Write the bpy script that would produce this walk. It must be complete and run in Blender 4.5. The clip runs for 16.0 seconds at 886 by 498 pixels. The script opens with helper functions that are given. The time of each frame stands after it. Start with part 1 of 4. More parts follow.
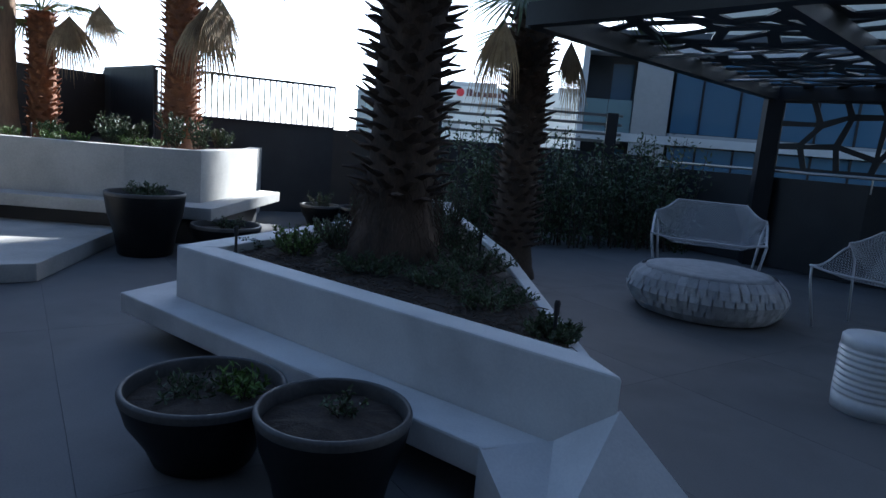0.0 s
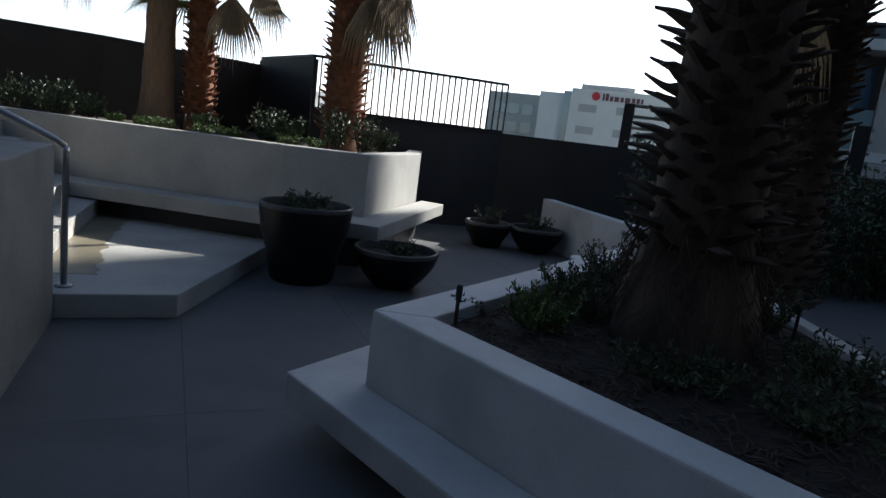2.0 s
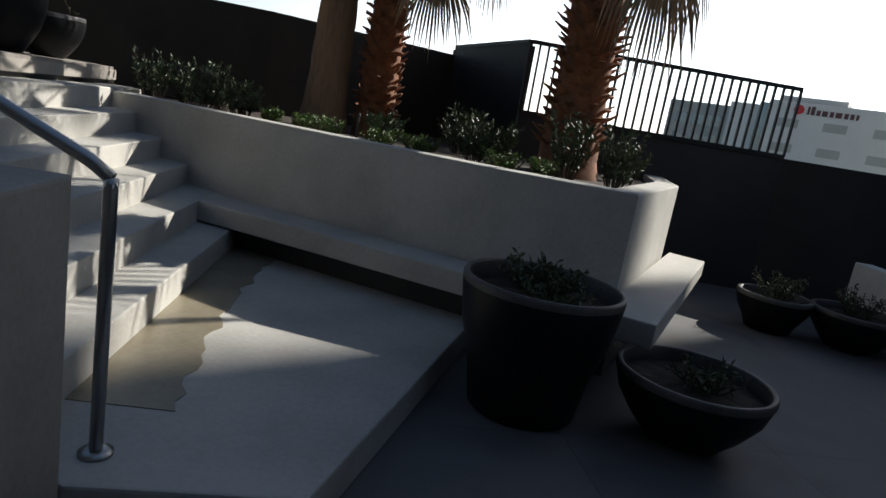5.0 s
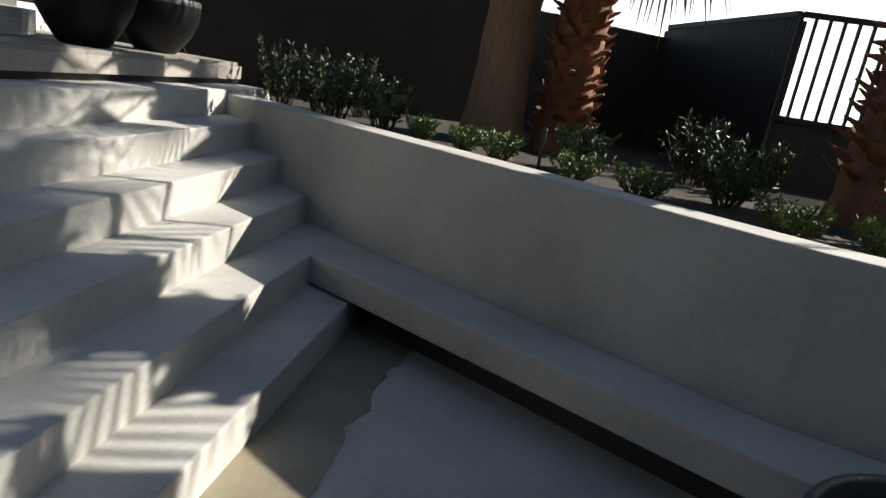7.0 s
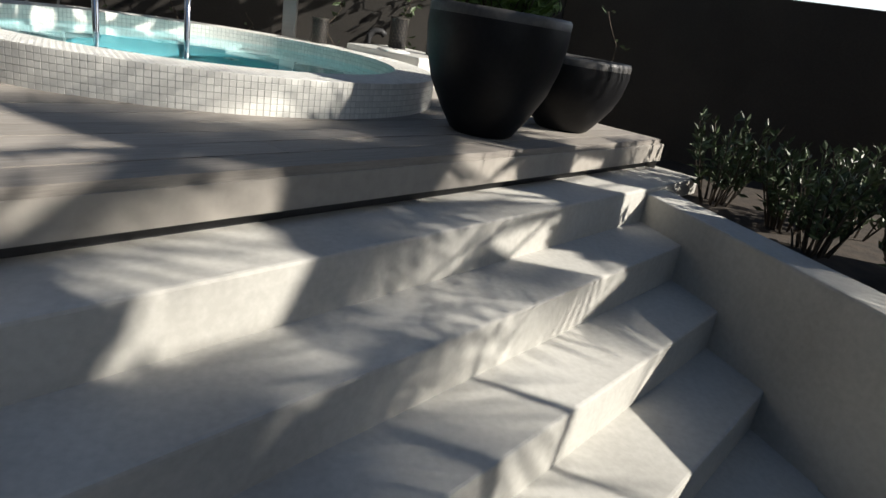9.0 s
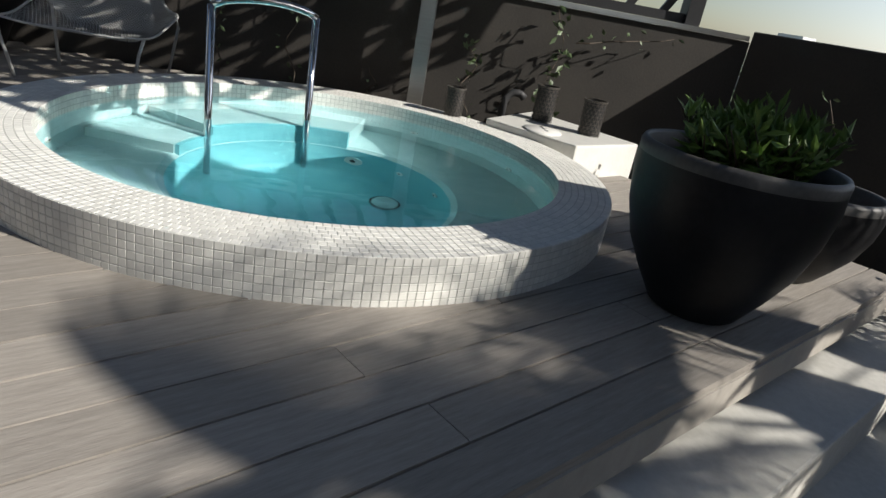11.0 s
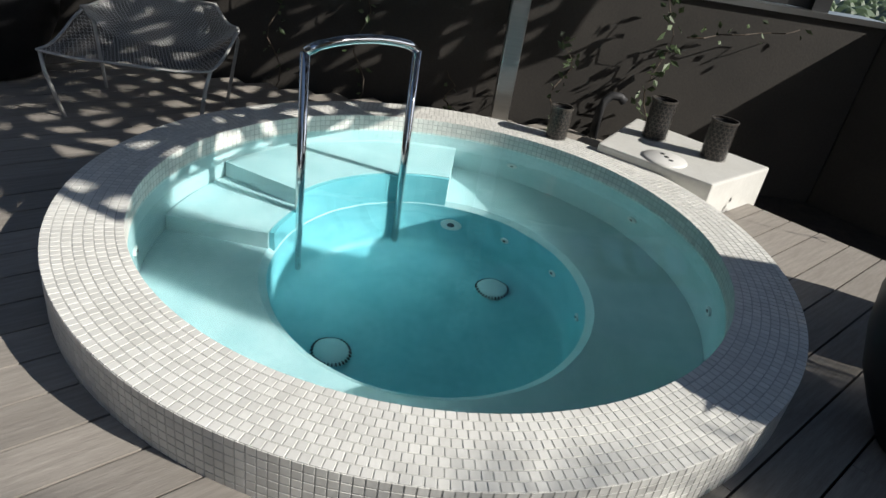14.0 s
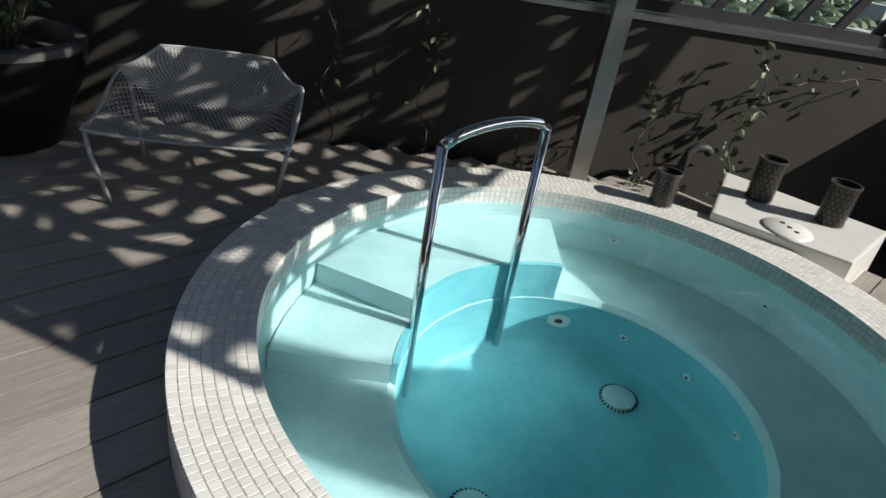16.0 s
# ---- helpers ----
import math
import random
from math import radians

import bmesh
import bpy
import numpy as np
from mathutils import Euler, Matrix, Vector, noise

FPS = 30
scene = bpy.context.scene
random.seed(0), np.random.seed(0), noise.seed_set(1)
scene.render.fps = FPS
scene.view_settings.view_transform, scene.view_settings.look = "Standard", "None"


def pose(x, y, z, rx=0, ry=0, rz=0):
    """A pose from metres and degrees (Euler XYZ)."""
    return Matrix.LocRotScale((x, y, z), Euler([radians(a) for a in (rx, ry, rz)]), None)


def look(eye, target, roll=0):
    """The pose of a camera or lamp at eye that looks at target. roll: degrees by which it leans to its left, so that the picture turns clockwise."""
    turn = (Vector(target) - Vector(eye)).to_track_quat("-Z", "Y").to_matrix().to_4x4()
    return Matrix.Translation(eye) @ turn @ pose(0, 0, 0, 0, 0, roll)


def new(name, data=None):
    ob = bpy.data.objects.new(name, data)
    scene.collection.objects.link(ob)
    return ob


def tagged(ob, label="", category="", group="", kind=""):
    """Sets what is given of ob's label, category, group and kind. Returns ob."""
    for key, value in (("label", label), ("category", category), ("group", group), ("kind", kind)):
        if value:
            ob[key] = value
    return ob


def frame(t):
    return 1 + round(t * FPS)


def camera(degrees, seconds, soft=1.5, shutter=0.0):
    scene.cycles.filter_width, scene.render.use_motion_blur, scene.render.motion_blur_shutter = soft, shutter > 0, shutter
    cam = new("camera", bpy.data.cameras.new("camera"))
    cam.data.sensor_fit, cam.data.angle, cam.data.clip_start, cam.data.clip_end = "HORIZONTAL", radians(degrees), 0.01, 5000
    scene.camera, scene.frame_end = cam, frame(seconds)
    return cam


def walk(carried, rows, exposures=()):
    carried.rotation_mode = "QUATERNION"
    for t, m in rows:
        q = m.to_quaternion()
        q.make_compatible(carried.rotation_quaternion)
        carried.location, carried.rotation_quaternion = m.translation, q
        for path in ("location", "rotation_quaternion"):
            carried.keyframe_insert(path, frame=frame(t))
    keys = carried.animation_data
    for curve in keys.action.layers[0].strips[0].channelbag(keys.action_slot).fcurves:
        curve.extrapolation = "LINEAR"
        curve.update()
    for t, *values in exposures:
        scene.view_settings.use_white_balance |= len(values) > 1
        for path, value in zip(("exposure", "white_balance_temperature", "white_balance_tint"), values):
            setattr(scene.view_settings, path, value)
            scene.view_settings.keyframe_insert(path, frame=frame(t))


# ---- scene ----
cam = camera(70.0, 16.0)
PATH = [
    (0, (0.906, 1.062, 1.507), (0.567, 3.006, 1.18), 4.8),
    (0.5, (0.614, 1.309, 1.521), (0.159, 3.226, 1.175), 5.6),
    (1, (0.247, 1.731, 1.49), (-0.3, 3.622, 1.139), 6.5),
    (1.5, (-0.083, 2.093, 1.504), (-0.694, 3.964, 1.147), 7.1),
    (2, (-0.429, 2.502, 1.481), (-1.113, 4.347, 1.124), 7.1),
    (2.5, (-0.752, 2.855, 1.465), (-1.508, 4.671, 1.101), 7.2),
    (3, (-1.056, 3.069, 1.463), (-1.857, 4.863, 1.087), 7.9),
    (3.5, (-1.331, 3.422, 1.442), (-2.227, 5.168, 1.053), 7.5),
    (4, (-1.655, 3.76, 1.465), (-2.612, 5.467, 1.051), 7.9),
    (4.2, (-1.775, 3.929, 1.457), (-2.768, 5.615, 1.042), 8.1),
    (6.3, (-3.161, 5.304, 1.47), (-4.454, 6.753, 0.99), 10.0),
    (6.5, (-3.294, 5.466, 1.481), (-4.643, 6.854, 0.976), 8.9),
    (7, (-3.652, 5.714, 1.544), (-5.096, 6.992, 1.012), 9.5),
    (7.5, (-4.066, 5.918, 1.636), (-5.614, 7.039, 1.046), 9.1),
    (8, (-4.511, 6.019, 1.695), (-6.201, 6.88, 1.063), 9.0),
    (8.5, (-4.901, 5.992, 1.739), (-6.692, 6.589, 1.08), 9.0),
    (9, (-5.252, 5.927, 1.805), (-7.1, 6.28, 1.126), 9.8),
    (9.5, (-5.547, 5.848, 1.905), (-7.41, 6.081, 1.217), 10.6),
    (10, (-5.769, 5.775, 1.999), (-7.643, 5.928, 1.317), 10.9),
    (12.3, (-6.472, 5.39, 2.31), (-8.299, 5.423, 1.496), 9.6),
    (12.5, (-6.502, 5.365, 2.33), (-8.322, 5.394, 1.502), 9.5),
    (13, (-6.559, 5.3, 2.376), (-8.365, 5.322, 1.516), 9.1),
    (13.5, (-6.655, 5.215, 2.452), (-8.433, 5.254, 1.537), 9.4),
    (14, (-6.731, 5.048, 2.491), (-8.481, 5.15, 1.53), 9.5),
    (14.5, (-6.795, 4.912, 2.55), (-8.524, 5.062, 1.557), 9.3),
    (15, (-6.893, 4.765, 2.62), (-8.615, 4.956, 1.62), 9.3),
    (15.5, (-7.04, 4.612, 2.631), (-8.777, 4.833, 1.663), 9.4),
    (16, (-7.257, 4.382, 2.574), (-8.998, 4.621, 1.621), 10.0),
]
EXPOSURE = [(0.0, 1.7, 5450, 10), (1.5, 1.1, 5800, 10), (2.5, 0.6, 6200, 10), (4.0, 0.3, 6300, 10), (6.5, 0.9, 6550, 10), (8.0, 0.85, 6550, 10), (10.0, 0.6, 6500, 10), (12.5, 0.32, 6350, 10), (16.0, 0.32, 6350, 10)]
walk(cam, [(t, look(eye, target, roll)) for t, eye, target, roll in PATH], EXPOSURE)

# ---- world, sun, exposure ----
SUN_EL, SUN_DIR = radians(33.0), Vector((0.33, 0.945, 0.0)).normalized()
world = bpy.data.worlds.new("sky")
scene.world = world
world.use_nodes = True
wn = world.node_tree
sky = wn.nodes.new("ShaderNodeTexSky")
sky.sky_type, sky.sun_disc, sky.sun_elevation = "NISHITA", False, SUN_EL
sky.sun_rotation = math.atan2(SUN_DIR.x, SUN_DIR.y)
sky.air_density, sky.dust_density = 1.0, 0.7
wn.links.new(sky.outputs["Color"], wn.nodes["Background"].inputs["Color"])
wn.nodes["Background"].inputs["Strength"].default_value = 0.062
# white haze low in the sky on the sun's side
hz_co, hz_sep, hz_dot = wn.nodes.new("ShaderNodeTexCoord"), wn.nodes.new("ShaderNodeSeparateXYZ"), wn.nodes.new("ShaderNodeVectorMath")
hz_dot.operation, hz_dot.inputs[1].default_value = "DOT_PRODUCT", SUN_DIR
hz_side, hz_low, hz_mul = wn.nodes.new("ShaderNodeMapRange"), wn.nodes.new("ShaderNodeMapRange"), wn.nodes.new("ShaderNodeMath")
hz_side.interpolation_type = hz_low.interpolation_type = "SMOOTHSTEP"
hz_side.inputs["From Min"].default_value, hz_side.inputs["From Max"].default_value = -0.1, 0.8
hz_low.inputs["From Min"].default_value, hz_low.inputs["From Max"].default_value = 0.55, 0.05
hz_low.inputs["To Max"].default_value = 0.95
hz_mul.operation = "MULTIPLY"
hz_bg, hz_add = wn.nodes.new("ShaderNodeBackground"), wn.nodes.new("ShaderNodeAddShader")
hz_bg.inputs["Color"].default_value = (0.97, 0.985, 1.0, 1)
for out, into in ((hz_co.outputs["Generated"], hz_dot.inputs[0]), (hz_co.outputs["Generated"], hz_sep.inputs[0]), (hz_dot.outputs["Value"], hz_side.inputs["Value"]),
                  (hz_sep.outputs["Z"], hz_low.inputs["Value"]), (hz_side.outputs["Result"], hz_mul.inputs[0]), (hz_low.outputs["Result"], hz_mul.inputs[1]),
                  (hz_mul.outputs[0], hz_bg.inputs["Strength"]), (wn.nodes["Background"].outputs[0], hz_add.inputs[0]), (hz_bg.outputs[0], hz_add.inputs[1]),
                  (hz_add.outputs[0], wn.nodes["World Output"].inputs["Surface"])):
    wn.links.new(out, into)
sun_data = bpy.data.lights.new("sun", "SUN")
sun_data.energy, sun_data.angle, sun_data.color = 5.0, radians(0.6), (1.0, 0.95, 0.86)
sun = new("sun", sun_data)
sun.matrix_world = look((0, 0, 30), Vector((0, 0, 30)) - Vector((SUN_DIR.x * math.cos(SUN_EL), SUN_DIR.y * math.cos(SUN_EL), math.sin(SUN_EL))))

# ---- materials ----
def material(name, a, b=None, rough=0.6, metal=0.0, scale=6.0, fine=60.0, bump=0.2, spec=0.5, per_object=0.0, stretch=(1, 1, 1), stain=0.0, coat=0.0):
    """Two-scale mottled surface between the colours a and b, with a fine relief."""
    b = b or tuple(c * 0.75 for c in a)
    m = bpy.data.materials.new(name)
    m.use_nodes = True
    t = m.node_tree
    bsdf = t.nodes["Principled BSDF"]
    co = t.nodes.new("ShaderNodeTexCoord")
    mp = t.nodes.new("ShaderNodeMapping")
    mp.inputs["Scale"].default_value = stretch
    t.links.new(co.outputs["Object"], mp.inputs["Vector"])
    n1, n2 = t.nodes.new("ShaderNodeTexNoise"), t.nodes.new("ShaderNodeTexNoise")
    n1.inputs["Scale"].default_value, n1.inputs["Detail"].default_value = scale, 6
    n2.inputs["Scale"].default_value, n2.inputs["Detail"].default_value = fine, 4
    for n in (n1, n2):
        t.links.new(mp.outputs["Vector"], n.inputs["Vector"])
    mixf = t.nodes.new("ShaderNodeMix")
    mixf.inputs["Factor"].default_value = 0.4
    t.links.new(n1.outputs["Fac"], mixf.inputs["A"])
    t.links.new(n2.outputs["Fac"], mixf.inputs["B"])
    ramp = t.nodes.new("ShaderNodeValToRGB")
    ramp.color_ramp.elements[0].position, ramp.color_ramp.elements[1].position = 0.36, 0.64
    ramp.color_ramp.elements[0].color, ramp.color_ramp.elements[1].color = (*b, 1), (*a, 1)
    t.links.new(mixf.outputs["Result"], ramp.inputs["Fac"])
    out = ramp.outputs["Color"]
    if per_object:
        info = t.nodes.new("ShaderNodeObjectInfo")
        geo = t.nodes.new("ShaderNodeNewGeometry")
        add = t.nodes.new("ShaderNodeMath")
        add.operation = "ADD"
        t.links.new(info.outputs["Random"], add.inputs[0])
        t.links.new(geo.outputs["Random Per Island"], add.inputs[1])
        fr = t.nodes.new("ShaderNodeMath")
        fr.operation = "FRACT"
        t.links.new(add.outputs[0], fr.inputs[0])
        rng = t.nodes.new("ShaderNodeMapRange")
        rng.inputs["To Min"].default_value, rng.inputs["To Max"].default_value = 1 - per_object, 1 + per_object
        t.links.new(fr.outputs[0], rng.inputs["Value"])
        mul = t.nodes.new("ShaderNodeVectorMath")
        mul.operation = "SCALE"
        t.links.new(out, mul.inputs[0])
        t.links.new(rng.outputs["Result"], mul.inputs["Scale"])
        out = mul.outputs["Vector"]
    if stain:
        n3 = t.nodes.new("ShaderNodeTexNoise")
        n3.inputs["Scale"].default_value, n3.inputs["Detail"].default_value = 1.3, 8
        t.links.new(co.outputs["Object"], n3.inputs["Vector"])
        r3 = t.nodes.new("ShaderNodeMapRange")
        r3.inputs["From Min"].default_value, r3.inputs["From Max"].default_value = 0.5, 0.72
        r3.inputs["To Min"].default_value, r3.inputs["To Max"].default_value = 1.0, 1.0 - stain
        t.links.new(n3.outputs["Fac"], r3.inputs["Value"])
        mul2 = t.nodes.new("ShaderNodeVectorMath")
        mul2.operation = "SCALE"
        t.links.new(out, mul2.inputs[0])
        t.links.new(r3.outputs["Result"], mul2.inputs["Scale"])
        out = mul2.outputs["Vector"]
    t.links.new(out, bsdf.inputs["Base Color"])
    bsdf.inputs["Roughness"].default_value, bsdf.inputs["Metallic"].default_value = rough, metal
    bsdf.inputs["Specular IOR Level"].default_value = spec
    bsdf.inputs["Coat Weight"].default_value = coat
    if bump:
        bp = t.nodes.new("ShaderNodeBump")
        bp.inputs["Strength"].default_value, bp.inputs["Distance"].default_value = bump, 0.01
        t.links.new(mixf.outputs["Result"], bp.inputs["Height"])
        t.links.new(bp.outputs["Normal"], bsdf.inputs["Normal"])
    return m


CONCRETE = material("pale concrete", (0.52, 0.505, 0.465), (0.41, 0.395, 0.36), 0.75, scale=2.5, fine=45, bump=0.12, stain=0.18)
# darker copy of the concrete: shade of the flank wall put into its colour
CONCRETE_SHADED = material("concrete darkened for shade", (0.30, 0.285, 0.26), (0.22, 0.21, 0.19), 0.8, scale=2.5, fine=45, bump=0.15, stain=0.3)
RENDER_WHITE = material("white rendered concrete", (0.70, 0.69, 0.66), (0.60, 0.59, 0.57), 0.7, scale=3, fine=80, bump=0.2, stain=0.28)
PAVING = material("grey paving", (0.145, 0.145, 0.145), (0.11, 0.11, 0.11), 0.65, scale=1.5, fine=90, bump=0.08, per_object=0.05, stain=0.25)
DECK = material("weathered deck timber", (0.33, 0.30, 0.265), (0.23, 0.205, 0.18), 0.7, scale=5, fine=30, bump=0.25, per_object=0.14, stretch=(1, 14, 14))
DECK_EDGE = material("worn timber edge", (0.36, 0.33, 0.29), (0.28, 0.255, 0.225), 0.7, scale=2.5, fine=25, bump=0.12)
DARK = material("black painted metal", (0.02, 0.02, 0.022), (0.012, 0.012, 0.014), 0.5, scale=4, bump=0.05)
# fence charcoal; also colours the gaps under deck and bench as shade
FENCE_AND_SHADE = material("charcoal for fence panels and gap shade", (0.035, 0.035, 0.037), (0.022, 0.022, 0.024), 0.6, scale=2, bump=0.1)
BROWN = material("dark brown rendered wall", (0.046, 0.040, 0.034), (0.029, 0.026, 0.023), 0.8, scale=2, fine=70, bump=0.2, stain=0.35)
POT = material("graphite glazed pot", (0.013, 0.013, 0.014), (0.006, 0.006, 0.007), 0.45, scale=5, fine=50, bump=0.08, spec=0.22)
POT_RIM = material("worn grey pot rim", (0.085, 0.08, 0.075), (0.045, 0.043, 0.042), 0.5, scale=8)
SOIL = material("dark bark soil", (0.055, 0.040, 0.028), (0.02, 0.015, 0.011), 0.95, scale=14, fine=120, bump=1.0)
TRUNK = material("fibrous palm bark", (0.12, 0.082, 0.058), (0.045, 0.032, 0.024), 0.9, scale=6, fine=60, bump=0.8, stretch=(1, 1, 0.4))
TRUNK_RED = material("red palm leaf bases", (0.30, 0.125, 0.055), (0.13, 0.055, 0.028), 0.8, scale=8, fine=60, bump=0.6)
TRUNK_GREY = material("smooth grey palm bark", (0.30, 0.19, 0.115), (0.16, 0.105, 0.068), 0.9, scale=5, fine=40, bump=0.7, stretch=(1, 1, 0.15))
DEAD = material("dry palm frond", (0.42, 0.29, 0.15), (0.28, 0.18, 0.09), 0.7, scale=10, bump=0.1, per_object=0.2)
FROND = material("green palm frond", (0.10, 0.145, 0.045), (0.06, 0.10, 0.03), 0.5, scale=8, bump=0.1, per_object=0.2)
LEAF = material("dark shrub leaf", (0.075, 0.11, 0.045), (0.045, 0.07, 0.03), 0.5, scale=12, bump=0.1, per_object=0.35)
LEAF_B = material("bright ground cover leaf", (0.12, 0.20, 0.035), (0.07, 0.13, 0.025), 0.5, scale=12, bump=0.1, per_object=0.35)
STEM = material("brown stem", (0.09, 0.065, 0.045), (0.05, 0.04, 0.03), 0.8, scale=15)
CHROME = material("polished steel", (0.72, 0.72, 0.72), (0.66, 0.66, 0.66), 0.08, 1.0, scale=3, bump=0.0)
STEEL = material("brushed steel", (0.46, 0.46, 0.45), (0.40, 0.40, 0.39), 0.3, 1.0, scale=3, fine=200, bump=0.05, stretch=(1, 1, 20))
WHITE_METAL = material("pale powder-coated metal", (0.66, 0.67, 0.68), (0.58, 0.59, 0.60), 0.45, scale=10, bump=0.03)
GREY_METAL = material("grey powder-coated metal", (0.50, 0.50, 0.49), (0.42, 0.42, 0.41), 0.45, scale=10, bump=0.03)
WICKER = material("pale woven fabric", (0.56, 0.57, 0.58), (0.40, 0.41, 0.42), 0.85, scale=12, fine=90, bump=0.5, per_object=0.16)
CERAMIC = material("white glazed ceramic", (0.74, 0.74, 0.73), (0.66, 0.66, 0.65), 0.3, scale=5, bump=0.03)
TILE = material("white glass mosaic tile", (0.74, 0.73, 0.69), (0.66, 0.65, 0.61), 0.35, scale=9, bump=0.02, per_object=0.09)
GROUT = material("pale grout", (0.54, 0.535, 0.50), (0.47, 0.465, 0.44), 0.9, scale=30, bump=0.1)
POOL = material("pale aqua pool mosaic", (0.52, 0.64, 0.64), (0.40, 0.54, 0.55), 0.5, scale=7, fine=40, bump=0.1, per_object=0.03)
# light lost in deep water is painted into this mosaic as turquoise
POOL_DEPTH_TINT = material("pool mosaic tinted for water depth", (0.22, 0.54, 0.59), (0.15, 0.44, 0.50), 0.5, scale=7, fine=40, bump=0.1, per_object=0.03)
CAN = material("bronze cut metal", (0.15, 0.135, 0.12), (0.10, 0.09, 0.08), 0.4, 0.6, scale=10, bump=0.05)
PLASTIC = material("white plastic", (0.72, 0.71, 0.68), (0.66, 0.65, 0.62), 0.4, scale=10, bump=0.02)
FACADE = material("light grey facade panel", (0.46, 0.46, 0.45), (0.40, 0.40, 0.39), 0.7, scale=0.6, fine=8, bump=0.1)
FACADE_W = material("white facade", (0.72, 0.72, 0.71), (0.66, 0.66, 0.65), 0.7, scale=0.3, fine=4, bump=0.1)
FACADE_D = material("dark facade recess", (0.10, 0.105, 0.11), (0.07, 0.075, 0.08), 0.6, scale=0.5, bump=0.1)
GLASS_B = material("blue tinted window glass", (0.10, 0.20, 0.30), (0.08, 0.16, 0.25), 0.05, scale=0.2, bump=0.0, spec=1.0, coat=0.6)
GLASS_G = material("green balcony glass", (0.22, 0.32, 0.34), (0.19, 0.28, 0.30), 0.08, scale=0.3, bump=0.0, spec=0.9)
RED = material("red sign paint", (0.62, 0.04, 0.05), (0.55, 0.03, 0.04), 0.5, bump=0.0)
SIGN_GREY = material("dark sign paint", (0.14, 0.05, 0.06), (0.12, 0.05, 0.05), 0.5, bump=0.0)
GROUND = material("distant suburb", (0.11, 0.12, 0.085), (0.065, 0.08, 0.055), 0.95, scale=0.05, fine=0.4, bump=0.0)

water_mat = bpy.data.materials.new("clear pool water")
water_mat.use_nodes = True
wt = water_mat.node_tree
wb = wt.nodes["Principled BSDF"]
wb.inputs["Base Color"].default_value = (0.56, 0.86, 0.92, 1)
wb.inputs["Roughness"].default_value, wb.inputs["IOR"].default_value = 0.0, 1.33
wb.inputs["Transmission Weight"].default_value = 1.0
wno, wbp = wt.nodes.new("ShaderNodeTexNoise"), wt.nodes.new("ShaderNodeBump")
wno.inputs["Scale"].default_value, wno.inputs["Detail"].default_value = 5.0, 3
wbp.inputs["Strength"].default_value, wbp.inputs["Distance"].default_value = 0.2, 0.02
wt.links.new(wno.outputs["Fac"], wbp.inputs["Height"])
wt.links.new(wbp.outputs["Normal"], wb.inputs["Normal"])

# ---- mesh helpers ----
def V(x, y, z=0.0):
    return Vector((x, y, z))


def mesh_of(bm, mat, smooth=False, name="mesh"):
    me = bpy.data.meshes.new(name)
    bmesh.ops.recalc_face_normals(bm, faces=bm.faces) if len(bm.faces) < 60000 else None
    bm.to_mesh(me)
    bm.free()
    me.materials.append(mat)
    if smooth:
        me.polygons.foreach_set("use_smooth", [True] * len(me.polygons))
    return me


def thing(name, label, category, x=0, y=0, z=0, turn=0, group="", kind=""):
    ob = new(name)
    ob.matrix_world = pose(x, y, z, 0, 0, turn)
    return tagged(ob, label, category, group, kind)


def part(name, bm, mat, parent, label="", smooth=False):
    ob = new(name, mesh_of(bm, mat, smooth, name))
    ob.parent = parent
    return tagged(ob, label)


def solo(name, bm, mat, label, category, group="", kind="", smooth=False):
    return tagged(new(name, mesh_of(bm, mat, smooth, name)), label, category, group, kind)


def prism(points, z0, z1, bm=None, bevel=0.0):
    """An upright block over a plan outline; z1 may be one height for each corner."""
    bm = bm or bmesh.new()
    n = len(points)
    tops = z1 if isinstance(z1, (list, tuple)) else [z1] * n
    lo = [bm.verts.new((p[0], p[1], z0)) for p in points]
    hi = [bm.verts.new((p[0], p[1], h)) for p, h in zip(points, tops)]
    fs = [bm.faces.new(lo[::-1]), bm.faces.new(hi)]
    for i in range(n):
        j = (i + 1) % n
        fs.append(bm.faces.new((lo[i], lo[j], hi[j], hi[i])))
    if bevel:
        bmesh.ops.recalc_face_normals(bm, faces=fs)
        es = list({e for f in fs for e in f.edges})
        bmesh.ops.bevel(bm, geom=es, offset=bevel, segments=2, affect="EDGES", profile=0.6)
    return bm


def box(x0, y0, z0, x1, y1, z1, bm=None, bevel=0.0):
    return prism([(x0, y0), (x1, y0), (x1, y1), (x0, y1)], z0, z1, bm, bevel)


def lathe(profile, n=40, bm=None, at=(0, 0), squash=1.0):
    """A turned shape from (radius, height) rows; the ends close when the radius is 0."""
    bm = bm or bmesh.new()
    rings = []
    for r, z in profile:
        if r == 0:
            rings.append([bm.verts.new((at[0], at[1], z))])
        else:
            rings.append([bm.verts.new((at[0] + r * math.cos(2 * math.pi * k / n), at[1] + squash * r * math.sin(2 * math.pi * k / n), z)) for k in range(n)])
    for a, b in zip(rings, rings[1:]):
        for k in range(n):
            q = [a[k % len(a)], a[(k + 1) % len(a)], b[(k + 1) % len(b)], b[k % len(b)]]
            q = list(dict.fromkeys(q))
            if len(q) > 2:
                bm.faces.new(q)
    return bm


